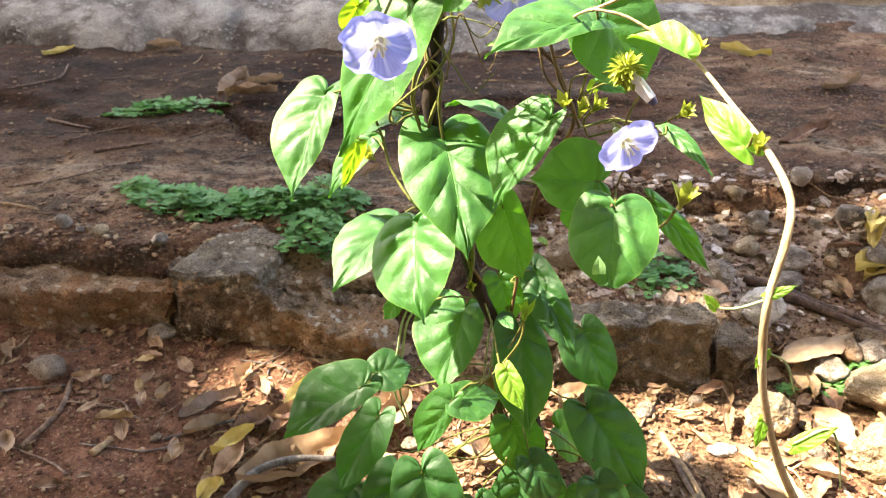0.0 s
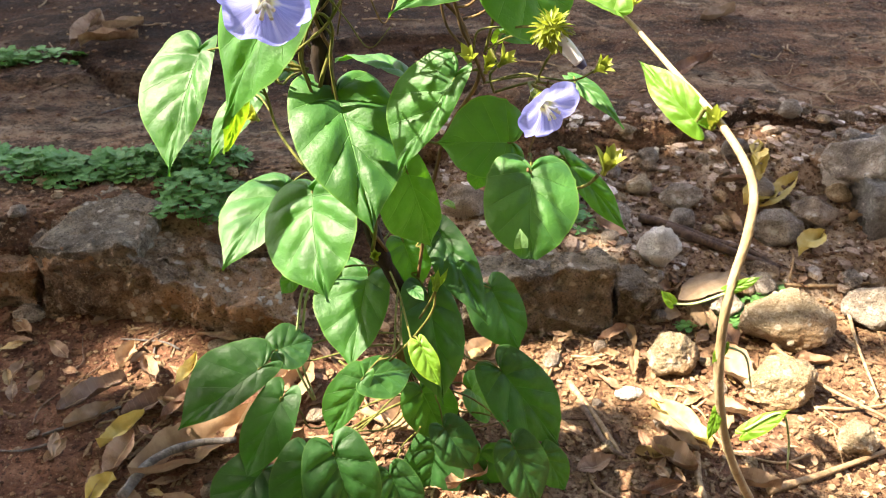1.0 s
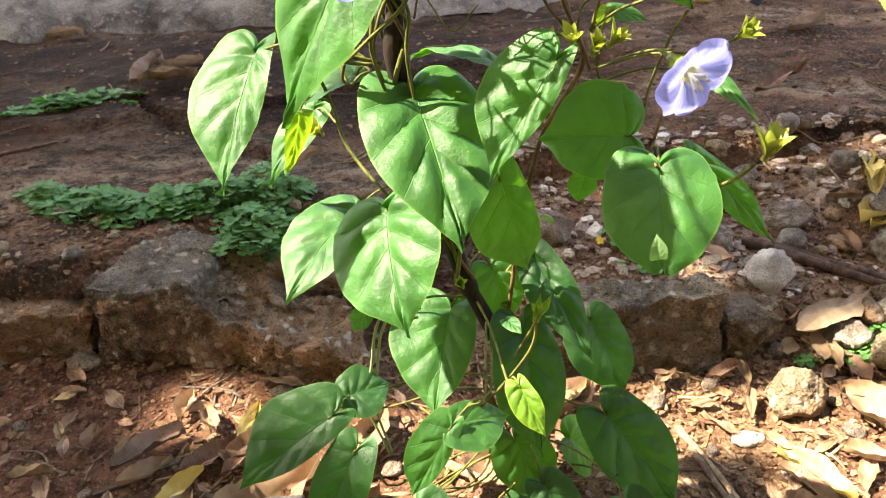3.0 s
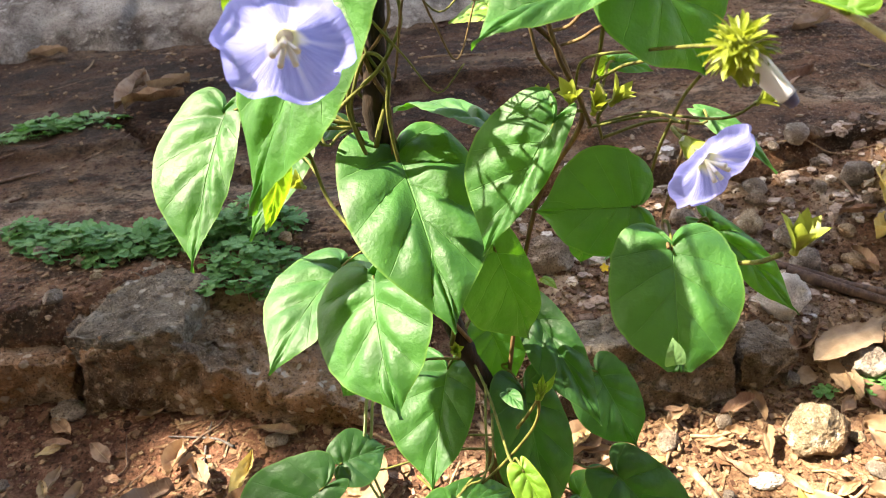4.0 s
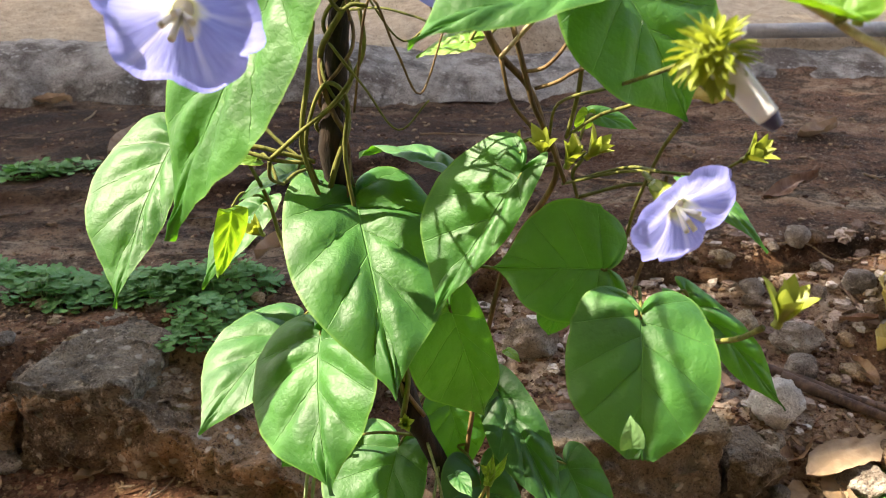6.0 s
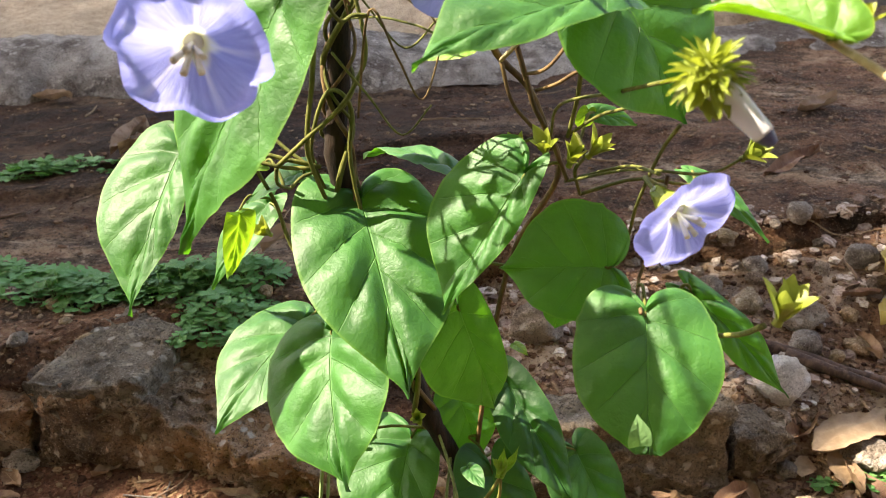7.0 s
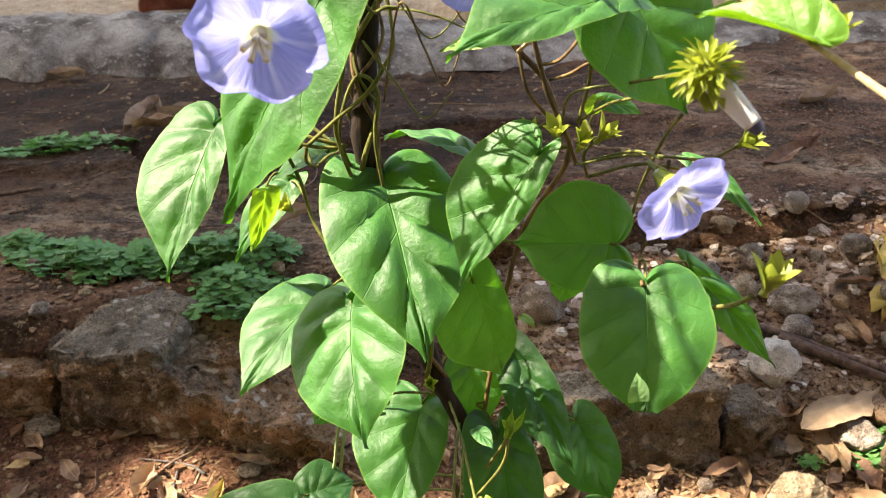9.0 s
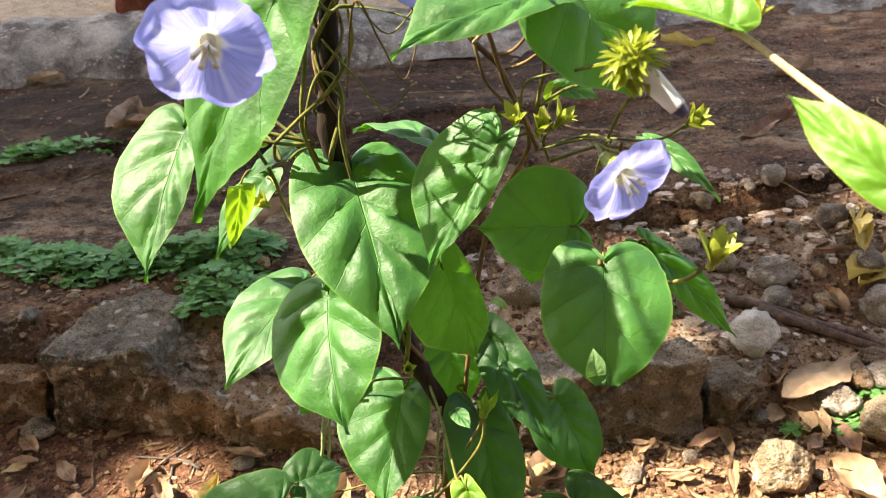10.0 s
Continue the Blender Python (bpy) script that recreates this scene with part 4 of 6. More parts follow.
twig([(0.3406, 0.7695, 0.0400), (0.3729, 0.7480, 0.0400), (0.4038, 0.7220, 0.0400), (0.4355, 0.7023, 0.0400), (0.4641, 0.6803, 0.0400)], 0.0055, DARK_BRANCH, "thick dark brown dead branch on rubble", lift=0.006)
twig([(0.3626, 0.7462, 0.0400), (0.4039, 0.7099, 0.0400), (0.4601, 0.6813, 0.0400)], 0.006, DARK_BRANCH, "thick dark brown dead branch on rubble", lift=0.006)
twig([(-0.1568, 0.4639, 0.0100), (-0.1394, 0.4960, 0.0100), (-0.1102, 0.5122, 0.0150), (-0.0761, 0.5130, 0.0200)], 0.0045, GREY_TWIG, "bent grey twig on the soil", lift=0.012)
twig([(-0.3636, 0.5273, 0.0100), (-0.3476, 0.5727, 0.0100), (-0.3581, 0.6224, 0.0100), (-0.3571, 0.6404, 0.0100)], 0.003)
twig([(-0.2916, 0.5151, 0.0100), (-0.2821, 0.5366, 0.0100)], 0.004, STRAW, "pale dry twig on the soil")
twig([(-0.7242, 1.2550, 0.0700), (-0.6644, 1.3108, 0.0700), (-0.6705, 1.3697, 0.0700)], 0.002)
twig([(-0.5445, 1.0604, 0.0700), (-0.4762, 1.1075, 0.0700), (-0.4070, 1.1150, 0.0700)], 0.0016, TWIG, "thin brown twig on the paving")
twig([(-0.5389, 0.8999, 0.0700), (-0.4740, 0.9170, 0.0700), (-0.4282, 0.9596, 0.0700)], 0.0018, TWIG, "thin brown twig on the paving")
twig([(-0.4854, 1.0259, 0.0700), (-0.4090, 1.0466, 0.0700)], 0.003, TWIG)
twig([(-0.5290, 0.8517, 0.0700), (-0.4789, 0.8412, 0.0700)], 0.0022, STRAW, "pale dry twig on the paving")
twig([(-0.6134, 1.1570, 0.0700), (-0.5339, 1.1241, 0.0700)], 0.003, TWIG)
twig([(0.4292, 0.6738, 0.0400), (0.4996, 0.6681, 0.0400), (0.5704, 0.6643, 0.0400)], 0.0025, STRAW, "thin pale twig among rubble")
twig([(0.4175, 0.5846, 0.0200), (0.4330, 0.5373, 0.0200), (0.4753, 0.4848, 0.0100)], 0.0025, STRAW, "thin straw-coloured stalk across the soil", lift=0.012)
twig([(0.3417, 0.4256, 0.0100), (0.3902, 0.4377, 0.0100), (0.4594, 0.4578, 0.0100)], 0.0035, STRAW, "straw-coloured stalk on the soil", lift=0.006)
twig([(0.5242, 0.6447, 0.0200), (0.4989, 0.5776, 0.0200), (0.4832, 0.5115, 0.0200)], 0.002, STRAW, "thin straw-coloured stalk on the soil", lift=0.01)
twig([(0.3017, 0.4725, 0.0100), (0.2924, 0.4441, 0.0100), (0.2891, 0.4214, 0.0100)], 0.0035, STRAW, "straw-coloured stalk on the soil")
twig([(0.2173, 0.5669, 0.0100), (0.2300, 0.5170, 0.0100), (0.2385, 0.4783, 0.0100)], 0.0035, STRAW, "straw-coloured stalk on the soil")
twig([(0.2205, 0.5381, 0.0100), (0.2302, 0.4913, 0.0100), (0.2414, 0.4721, 0.0100)], 0.003, TWIG)
twig([(-0.0684, 0.6965, 0.0200), (-0.1218, 0.6967, 0.0300)], 0.003, TWIG)
twig([(-0.1099, 0.6595, 0.0050), (-0.0729, 0.6647, 0.0050), (-0.0341, 0.6513, 0.0100)], 0.003, TWIG)
twig([(0.0274, 0.5389, 0.0200), (0.0548, 0.5170, 0.0200), (0.0753, 0.5089, 0.0200)], 0.004, STRAW, "straw-coloured stalk under the plant", lift=0.012)
straws = random.Random(21)
for k in range(14):
    x, y, a = straws.uniform(0.58, 0.82), straws.uniform(0.93, 1.12), straws.uniform(-0.5, 0.6)
    d = straws.uniform(0.03, 0.08)
    twig([(x, y, 0), (x + d * 0.5 * math.cos(a), y + d * 0.5 * math.sin(a), 0), (x + d * math.cos(a + 0.4), y + d * math.sin(a + 0.4), 0)], straws.uniform(0.0007, 0.0014), STRAW, "thin dry grass stalk on the paving")
twig([(-0.4886, 0.9168, 0.0700), (-0.5030, 0.8850, 0.0700)], 0.002, TWIG)
twig([(0.4702, 0.8711, 0.0600), (0.4760, 0.8282, 0.0500), (0.5166, 0.8997, 0.0800)], 0.002, TWIG)
rnd = random.Random(21)
for i in range(46):
    x, y = (rnd.uniform(-0.15, 0.45), rnd.uniform(0.42, 0.64)) if i < 32 else (rnd.uniform(-0.6, 0.9), rnd.uniform(0.6, 1.4))
    a, s = rnd.uniform(0, 2 * math.pi), rnd.uniform(0.02, 0.07)
    k = rnd.uniform(-0.3, 0.3)
    twig([(x, y, 0), (x + math.cos(a) * s * 0.5, y + math.sin(a) * s * 0.5, 0), (x + math.cos(a + k) * s, y + math.sin(a + k) * s, 0)], rnd.uniform(0.0008, 0.0018), rnd.choice((TWIG, STRAW, STRAW)))


strew = random.Random(23)
for k in range(60):
    if k < 22:
        x, y, ll = strew.uniform(-0.62, 0.7), strew.uniform(0.85, 1.45), strew.uniform(0.05, 0.16)
    elif k < 44:
        x, y, ll = strew.uniform(-0.55, -0.12), strew.uniform(0.50, 0.69), strew.uniform(0.03, 0.10)
    else:
        x, y, ll = strew.uniform(0.05, 0.45), strew.uniform(0.44, 0.66), strew.uniform(0.03, 0.12)
    a = strew.gauss(0.15, 0.5) if k < 22 else strew.uniform(0, math.pi)
    line = [(x + ll * s * math.cos(a + 0.5 * strew.gauss(0, 0.4)), y + ll * s * math.sin(a + 0.5 * strew.gauss(0, 0.4)), 0) for s in (-0.5, -0.2, 0.1, 0.5)]
    twig(line, strew.uniform(0.0007, 0.0016), strew.choice((TWIG, TWIG, GREY_TWIG, STRAW)) if k < 44 else STRAW, "thin dry twig lying on the ground", lift=0.002)
for k in range(46):
    x, y = strew.uniform(-0.58, -0.16), 0.47 + 0.22 * strew.random() ** 0.7
    a, s = strew.uniform(0, 2 * math.pi), strew.uniform(0.010, 0.034)
    dry_leaf((x - math.cos(a) * s / 2, y - math.sin(a) * s / 2, 0), (x + math.cos(a) * s / 2, y + math.sin(a) * s / 2, 0), s * strew.uniform(0.3, 0.55), 300 + k, "small grey-brown dead leaf on red soil", curl=strew.uniform(0.1, 0.5), lift=strew.uniform(0.003, 0.008), tilt=strew.uniform(-20, 20), mat=strew.choice((None, PALE_DRY)))


# ---- weeds ----
def weed_patch(blobs, count, size, seed, label):
    """Low mounds of small leaves in threes, each notched at its tip and held up on its own stalk."""
    r = random.Random(seed)
    verts, uvs, faces = [], [], []
    total = sum(rad * rad for _, _, rad, _ in blobs)
    for cx, cy, rad, tall in blobs:
        for _ in range(round(count * rad * rad / total)):
            a, d = r.uniform(0, 2 * math.pi), rad * math.sqrt(r.random())
            x, y = cx + math.cos(a) * d * 1.2, cy + math.sin(a) * d * 0.8
            dome = tall * max(0.0, 1 - (d / rad) ** 2) * (0.75 + 0.5 * noise.noise(Vector((x * 45, y * 45, seed))))
            z = top_height(x, y) + 0.003 + dome * r.uniform(0.35, 1.1)
            spin = r.uniform(0, 2 * math.pi)
            lean_x, lean_y = r.gauss(0, 0.22), r.gauss(-0.18, 0.22)
            s = size * r.uniform(0.65, 1.25)
            for k in range(3):
                w = spin + k * 2.094 + r.uniform(-0.15, 0.15)
                i = len(verts)
                droop = r.uniform(-0.25, 0.1)
                for u, v, h in ((0, 0.06, 0), (-0.42, 0.38, 0.05), (-0.56, 0.74, 0.07), (-0.30, 1.02, 0.02), (0, 0.90, -0.05), (0.30, 1.02, 0.02), (0.56, 0.74, 0.07), (0.42, 0.38, 0.05)):
                    px, py = u * s, v * s
                    dx, dy = px * math.cos(w) - py * math.sin(w), px * math.sin(w) + py * math.cos(w)
                    verts.append((x + dx, y + dy, z + h * s + droop * v * s + lean_x * dx + lean_y * dy))
                    uvs.append((0.5 + u / 2, v * 0.3))
                faces += [(i, i + 4, i + 3, i + 2), (i, i + 2, i + 1), (i, i + 6, i + 5, i + 4), (i, i + 7, i + 6)]
            # the stalk
            i = len(verts)
            foot = top_height(x, y)
            for px, py, pz in ((x - 0.0004, y, foot), (x + 0.0004, y, foot), (x + 0.0004, y, z), (x - 0.0004, y, z)):
                verts.append((px, py, pz))
                uvs.append((0.5, 0.1))
            faces.append((i, i + 1, i + 2, i + 3))
    thing("weed_patch", mesh_of("weed_patch", verts, faces, WEED, uvs), label, "weeds", kind="stuff")


weed_patch([(-0.375, 0.897, 0.022, 0.010), (-0.345, 0.877, 0.034, 0.016), (-0.305, 0.860, 0.040, 0.020), (-0.262, 0.846, 0.042, 0.020), (-0.222, 0.856, 0.040, 0.024), (-0.180, 0.850, 0.045, 0.030), (-0.142, 0.858, 0.048, 0.036), (-0.128, 0.800, 0.040, 0.030), (-0.140, 0.765, 0.030, 0.018)], 860, 0.0082, 1, "low mound of small green three-part weeds on paving")
weed_patch([(-0.482, 1.160, 0.030, 0.008), (-0.445, 1.178, 0.040, 0.014), (-0.405, 1.180, 0.034, 0.012), (-0.352, 1.168, 0.016, 0.008)], 110, 0.010, 2, "small tuft of green weeds on paving")
weed_patch([(0.239, 0.774, 0.035, 0.014), (0.253, 0.751, 0.030, 0.012), (0.221, 0.736, 0.020, 0.010)], 60, 0.009, 3, "small green weeds among rubble")
weed_patch([(0.395, 0.638, 0.018, 0.010), (0.420, 0.646, 0.020, 0.012), (0.440, 0.658, 0.018, 0.012), (0.352, 0.634, 0.009, 0.007)], 50, 0.0085, 4, "small green weeds between stones")


def weed_flower(x, y):
    """A tiny open flower of five yellow petals on a thin stalk."""
    z = top_height(x, y)
    ob = tagged(new("weed_flower"), "tiny yellow five-petalled weed flower among rubble", "flower")
    ob.location = (x, y, z)
    part("stalk", tube("stalk", [(0, 0, -0.002), (0.001, 0, 0.008), (0, -0.001, 0.016)], 0.0004, 0.0003, VINE, 6), ob)
    petal = []
    for u, v in ((0, 0), (-0.0016, 0.0022), (-0.0011, 0.0042), (0.0011, 0.0042), (0.0016, 0.0022)):
        petal.append((u, v, 0.12 * v))
    me = mesh_of("petal", petal, [(0, 4, 3, 2, 1)], YELLOW)
    for k in range(5):
        part("petal", me, ob, "", pose(0, -0.001, 0.016, 35, 0, 0) @ pose(0, 0, 0, 0, 0, 72 * k))


weed_flower(0.192, 0.750)


# ---- the climbing plant ----
plant = tagged(new("climbing_vine"), "twining vine with heart-shaped green leaves and violet flowers", "climbing plant")
count = 0
SAMPLES = []


def leaf(base, tip, width, hint=(0.0, -0.75, 0.66), roll=0.0, mat=None, stalk=None, label="", **shape):
    global count
    count += 1
    length = (Vector(tip) - Vector(base)).length
    ob = part("leaf", leaf_mesh(length, width, seed=count, mat=mat, **shape), plant, label, facing(base, tip, hint, roll))
    if stalk:
        inv = ob.matrix_basis.inverted()
        b, s = Vector(base), Vector(stalk)
        root = min(SAMPLES, key=lambda q: (q - s).length + 0.05 * max(0.0, q.z - s.z))
        d = s - root
        midway = (b + s) / 2 + Vector((0, 0, 0.004))
        line = [root, root + d * 0.5 + Vector((0, 0, 0.1 * d.length)), s, midway, b, b + (Vector(tip) - b) * 0.05]
        part("leaf_stalk", tube("leaf_stalk", [inv @ q for q in line], 0.0008, 0.0005, VINE, 7, n=18), ob)
    return ob


# stems
def stem(points, r0, r1, mat, label="", name="stem", **more):
    if r0 < 0.0025 and mat is not TAN_VINE:
        r0, r1 = 0.7 * r0, 0.7 * r1
    SAMPLES.extend(spline(points, 40))
    return part(name, tube(name, points, r0, r1, mat, **more), plant, label)


stem([(0.1121, 0.5000, -0.0090), (0.0819, 0.4950, 0.1142), (0.0598, 0.4900, 0.1712), (0.0432, 0.4850, 0.2150), (0.0283, 0.4820, 0.2756), (0.0136, 0.4780, 0.3431), (0.0160, 0.4760, 0.3773), (0.0200, 0.4740, 0.4130), (0.0237, 0.4700, 0.4641)], 0.0052, 0.0045, STAKE, "dark brown woody stem", knots=0.32, sides=12)
stem([(0.0391, 0.4780, 0.2291), (0.0197, 0.4700, 0.3378), (0.0209, 0.4680, 0.3709), (0.0132, 0.4700, 0.3784), (0.0064, 0.4700, 0.3657), (0.0041, 0.4720, 0.3479), (0.0145, 0.4780, 0.3159)], 0.0013, 0.0011, VINE)
stem([(-0.0094, 0.4660, 0.3502), (0.0046, 0.4650, 0.3627), (0.0161, 0.4640, 0.3726), (0.0242, 0.4640, 0.3839), (0.0280, 0.4660, 0.3954), (0.0239, 0.4680, 0.4208)], 0.0013, 0.0011, VINE, "green twining tendril")
stem([(0.0104, 0.4620, 0.4026), (0.0075, 0.4640, 0.3832), (0.0035, 0.4660, 0.3624), (0.0045, 0.4680, 0.3458), (0.0191, 0.4760, 0.2942)], 0.0015, 0.0013, VINE)
stem([(-0.0287, 0.4700, 0.3538), (-0.0157, 0.4680, 0.3548), (-0.0054, 0.4680, 0.3520), (0.0066, 0.4720, 0.3469)], 0.0014, 0.0014, VINE)
stem([(-0.0261, 0.4680, 0.3555), (-0.0094, 0.4660, 0.3502), (0.0029, 0.4680, 0.3479)], 0.0012, 0.0012, VINE)
stem([(-0.0211, 0.4900, 0.3666), (-0.0113, 0.4800, 0.3562), (0.0020, 0.4750, 0.3458)], 0.0011, 0.0011, VINE)
stem([(-0.0309, 0.5200, 0.3326), (-0.0239, 0.5300, 0.3056), (-0.0172, 0.5300, 0.2771), (0.0095, 0.5000, 0.2540), (0.0361, 0.4900, 0.2365)], 0.0014, 0.0016, VINE)
stem([(-0.0105, 0.4700, 0.3479), (-0.0126, 0.4800, 0.3369), (-0.0094, 0.4900, 0.3303)], 0.0012, 0.0010, VINE)
# vines twined round the stake
POLE = spline([(0.0598, 0.4900, 0.1712), (0.0432, 0.4850, 0.2150), (0.0283, 0.4820, 0.2756), (0.0136, 0.4780, 0.3431), (0.0160, 0.4760, 0.3773), (0.0200, 0.4740, 0.4130), (0.0237, 0.4700, 0.4641)], 60)
for k, (mat, turns, phase, thick) in enumerate(((VINE, 3.4, 0.4, 0.0020), (BROWN_VINE, -2.6, 2.2, 0.0017), (VINE, 5.0, 4.0, 0.0013), (BROWN_VINE, 4.2, 5.4, 0.0012), (VINE, -3.8, 1.3, 0.0011))):
    line = []
    for i in range(6 + 4 * k, 61, 2):
        w = phase + turns * 2 * math.pi * i / 60
        gap = 0.0056 + 0.0030 * abs(noise.noise(Vector((i * 0.13, k * 5.0, 0))))
        line.append(POLE[i] + Vector((math.cos(w) * gap, math.sin(w) * gap, 0)))
    stem(line, thick, thick * 0.8, mat, "vine twined round the stake", n=150, sides=7)
# the second bundle of twining stems
stem([(0.0659, 0.4550, 0.4112), (0.0752, 0.4570, 0.3929), (0.0863, 0.4580, 0.3806), (0.0929, 0.4580, 0.3657), (0.1000, 0.4640, 0.3420), (0.0840, 0.4800, 0.2974), (0.0740, 0.4870, 0.2286), (0.0682, 0.4900, 0.1713)], 0.0018, 0.0018, BROWN_VINE, "brown twining stem", knots=0.1)
stem([(0.0795, 0.4520, 0.4031), (0.0851, 0.4520, 0.3847), (0.0880, 0.4520, 0.3750), (0.0951, 0.4560, 0.3611), (0.1032, 0.4600, 0.3418)], 0.0015, 0.0013, BROWN_VINE, "brown twining stem")
stem([(0.0762, 0.4560, 0.3912), (0.0804, 0.4560, 0.3758), (0.0889, 0.4580, 0.3645), (0.0964, 0.4600, 0.3547)], 0.0011, 0.0010, BROWN_VINE)
stem([(0.0839, 0.4520, 0.3869), (0.0912, 0.4500, 0.3891), (0.0980, 0.4500, 0.3968), (0.1033, 0.4500, 0.4079)], 0.0011, 0.0009, BROWN_VINE)
stem([(0.0884, 0.4520, 0.3809), (0.0953, 0.4480, 0.3843), (0.1028, 0.4450, 0.3895), (0.1122, 0.4200, 0.3987)], 0.0010, 0.0010, BROWN_VINE)
stem([(0.1030, 0.4450, 0.3905), (0.1032, 0.4500, 0.3780), (0.1013, 0.4550, 0.3616)], 0.0013, 0.0012, VINE)
stem([(0.1022, 0.4560, 0.3624), (0.1094, 0.4400, 0.3748), (0.1144, 0.4200, 0.3842), (0.1221, 0.4000, 0.3962)], 0.0009, 0.0009, VINE)
stem([(0.1245, 0.4000, 0.3847), (0.1226, 0.4100, 0.3720), (0.1197, 0.4200, 0.3500), (0.1208, 0.4300, 0.3339)], 0.0009, 0.0009, VINE)
stem([(0.1024, 0.4610, 0.3410), (0.1110, 0.4500, 0.3487), (0.1189, 0.4300, 0.3594), (0.1148, 0.3850, 0.3753)], 0.0009, 0.0008, VINE)
stem([(0.1257, 0.4100, 0.3640), (0.1252, 0.4120, 0.3492), (0.1215, 0.4100, 0.3341), (0.1180, 0.4050, 0.3261), (0.1127, 0.3820, 0.3295)], 0.0010, 0.0009, BROWN_VINE)
stem([(0.1051, 0.4600, 0.3614), (0.1082, 0.4550, 0.3545), (0.1048, 0.4550, 0.3479), (0.1094, 0.4650, 0.3335)], 0.0012, 0.0010, VINE)
stem([(0.1439, 0.4000, 0.3074), (0.1398, 0.3700, 0.3282), (0.1375, 0.3520, 0.3432)], 0.0012, 0.0013, VINE)
stem([(0.1325, 0.4100, 0.3014), (0.1439, 0.4000, 0.3074)], 0.0012, 0.0012, VINE)
# loose tendrils high on the plant
curly = random.Random(17)
for k in range(8):
    a, b = Vector((0.0233, 0.4550, 0.4076)), Vector((0.0499, 0.4400, 0.4109))
    c = a.lerp(b, curly.uniform(0.1, 0.9)) + Vector((0, 0, curly.uniform(-0.028, 0.02)))
    d = Vector((curly.uniform(0.015, 0.035), curly.uniform(-0.012, 0.008), curly.uniform(-0.02, 0.02)))
    loop = Vector((0, 0, curly.uniform(0.006, 0.016)))
    stem([a + Vector((0, 0.01, curly.uniform(-0.05, 0.03))), c - d * 0.5 + loop, c, c + d * 0.5 - loop, c + d + loop * 0.4], 0.0007, 0.0005, VINE if k % 2 else BROWN_VINE, n=24, sides=6)
# the runner that arches towards the camera and hangs down
stem([(0.0762, 0.4560, 0.3912), (0.0847, 0.3850, 0.4261), (0.0869, 0.3450, 0.4406), (0.0899, 0.3350, 0.4444), (0.1098, 0.3250, 0.4576), (0.1140, 0.3180, 0.4677), (0.1168, 0.3140, 0.4733)], 0.0008, 0.0006, TAN_VINE, "tan runner of the vine")
SHOOT = (0.1185, 0.3120, 0.4770)
stem([(0.0882, 0.3350, 0.4437), (0.1015, 0.3300, 0.4414), (0.1218, 0.3220, 0.4306), (0.1285, 0.3180, 0.4266), (0.1330, 0.2830, 0.4228), (0.1329, 0.2450, 0.4235), (0.1366, 0.2260, 0.4152), (0.1352, 0.2180, 0.4036), (0.1324, 0.2140, 0.3874), (0.1337, 0.2140, 0.3697), (0.1395, 0.2160, 0.3441), (0.1555, 0.2240, 0.3042), (0.1809, 0.2350, 0.2580), (0.2338, 0.2600, 0.1691)], 0.0006, 0.0018, TAN_VINE, "tan runner arching down to the soil", n=70, knots=0.12)
stem([(0.1318, 0.2140, 0.3852), (0.1239, 0.2150, 0.3811), (0.1175, 0.2160, 0.3803)], 0.0006, 0.0004, PALE_STEM)
stem([(0.1352, 0.2150, 0.3643), (0.1430, 0.2140, 0.3605), (0.1479, 0.2140, 0.3485)], 0.0006, 0.0004, PALE_STEM)
stem([(0.1573, 0.2220, 0.3177), (0.1679, 0.2220, 0.3248), (0.1744, 0.2220, 0.3125), (0.1789, 0.2220, 0.2950)], 0.0007, 0.0005, PALE_STEM)
leaf((0.1175, 0.2160, 0.3803), (0.1127, 0.2160, 0.3857), 0.0033, (0, -0.8, 0.5), mat=YOUNG)
leaf((0.1316, 0.2140, 0.3863), (0.1394, 0.2120, 0.3920), 0.0032, (0, -0.8, 0.5), mat=YOUNG)
leaf((0.1361, 0.2150, 0.3643), (0.1333, 0.2140, 0.3579), 0.0037, (0, -0.8, 0.5), mat=YOUNG)
leaf((0.1576, 0.2220, 0.3163), (0.1715, 0.2220, 0.3263), 0.0062, (0, -0.5, 0.8), mat=YOUNG)
leaf((0.1422, 0.2180, 0.3320), (0.1408, 0.2160, 0.3203), 0.0040, (0, -0.8, 0.5), mat=YOUNG)
# the tall middle leaves
leaf((0.0211, 0.4750, 0.3303), (0.0378, 0.4120, 0.2768), 0.0618, (0.16, -0.56, 0.80), 0, stalk=(0.0250, 0.4820, 0.3230), label="broad glossy heart-shaped leaf", quilt=0.078, fold=0.10, bow=0.05)
leaf((0.0838, 0.4410, 0.3535), (0.0518, 0.4250, 0.3050), 0.0330, (-0.45, -0.75, 0.48), 0, stalk=(0.0941, 0.4600, 0.3487), fold=0.12, bow=0.04, lean=0.48, full=0.8)
leaf((0.1100, 0.4122, 0.3294), (0.0718, 0.4184, 0.3276), 0.0403, (-0.16, -0.84, 0.51), 0, full=0.6, stalk=(0.1182, 0.4300, 0.3246), fold=0.08, bow=0.05, label="broad shaded leaf", lean=0.11, blunt=0.8)
leaf((0.1152, 0.3857, 0.3278), (0.1098, 0.3513, 0.2915), 0.0440, (-0.06, -0.72, 0.69), 0, stalk=(0.1184, 0.4050, 0.3261), fold=0.06, bow=0.06, side_curl=0.10, curl=2.8, curl_at=0.87, curl_r=0.018, full=1.0, label="round leaf with a curled tip", blunt=0.6, quilt=0.055)
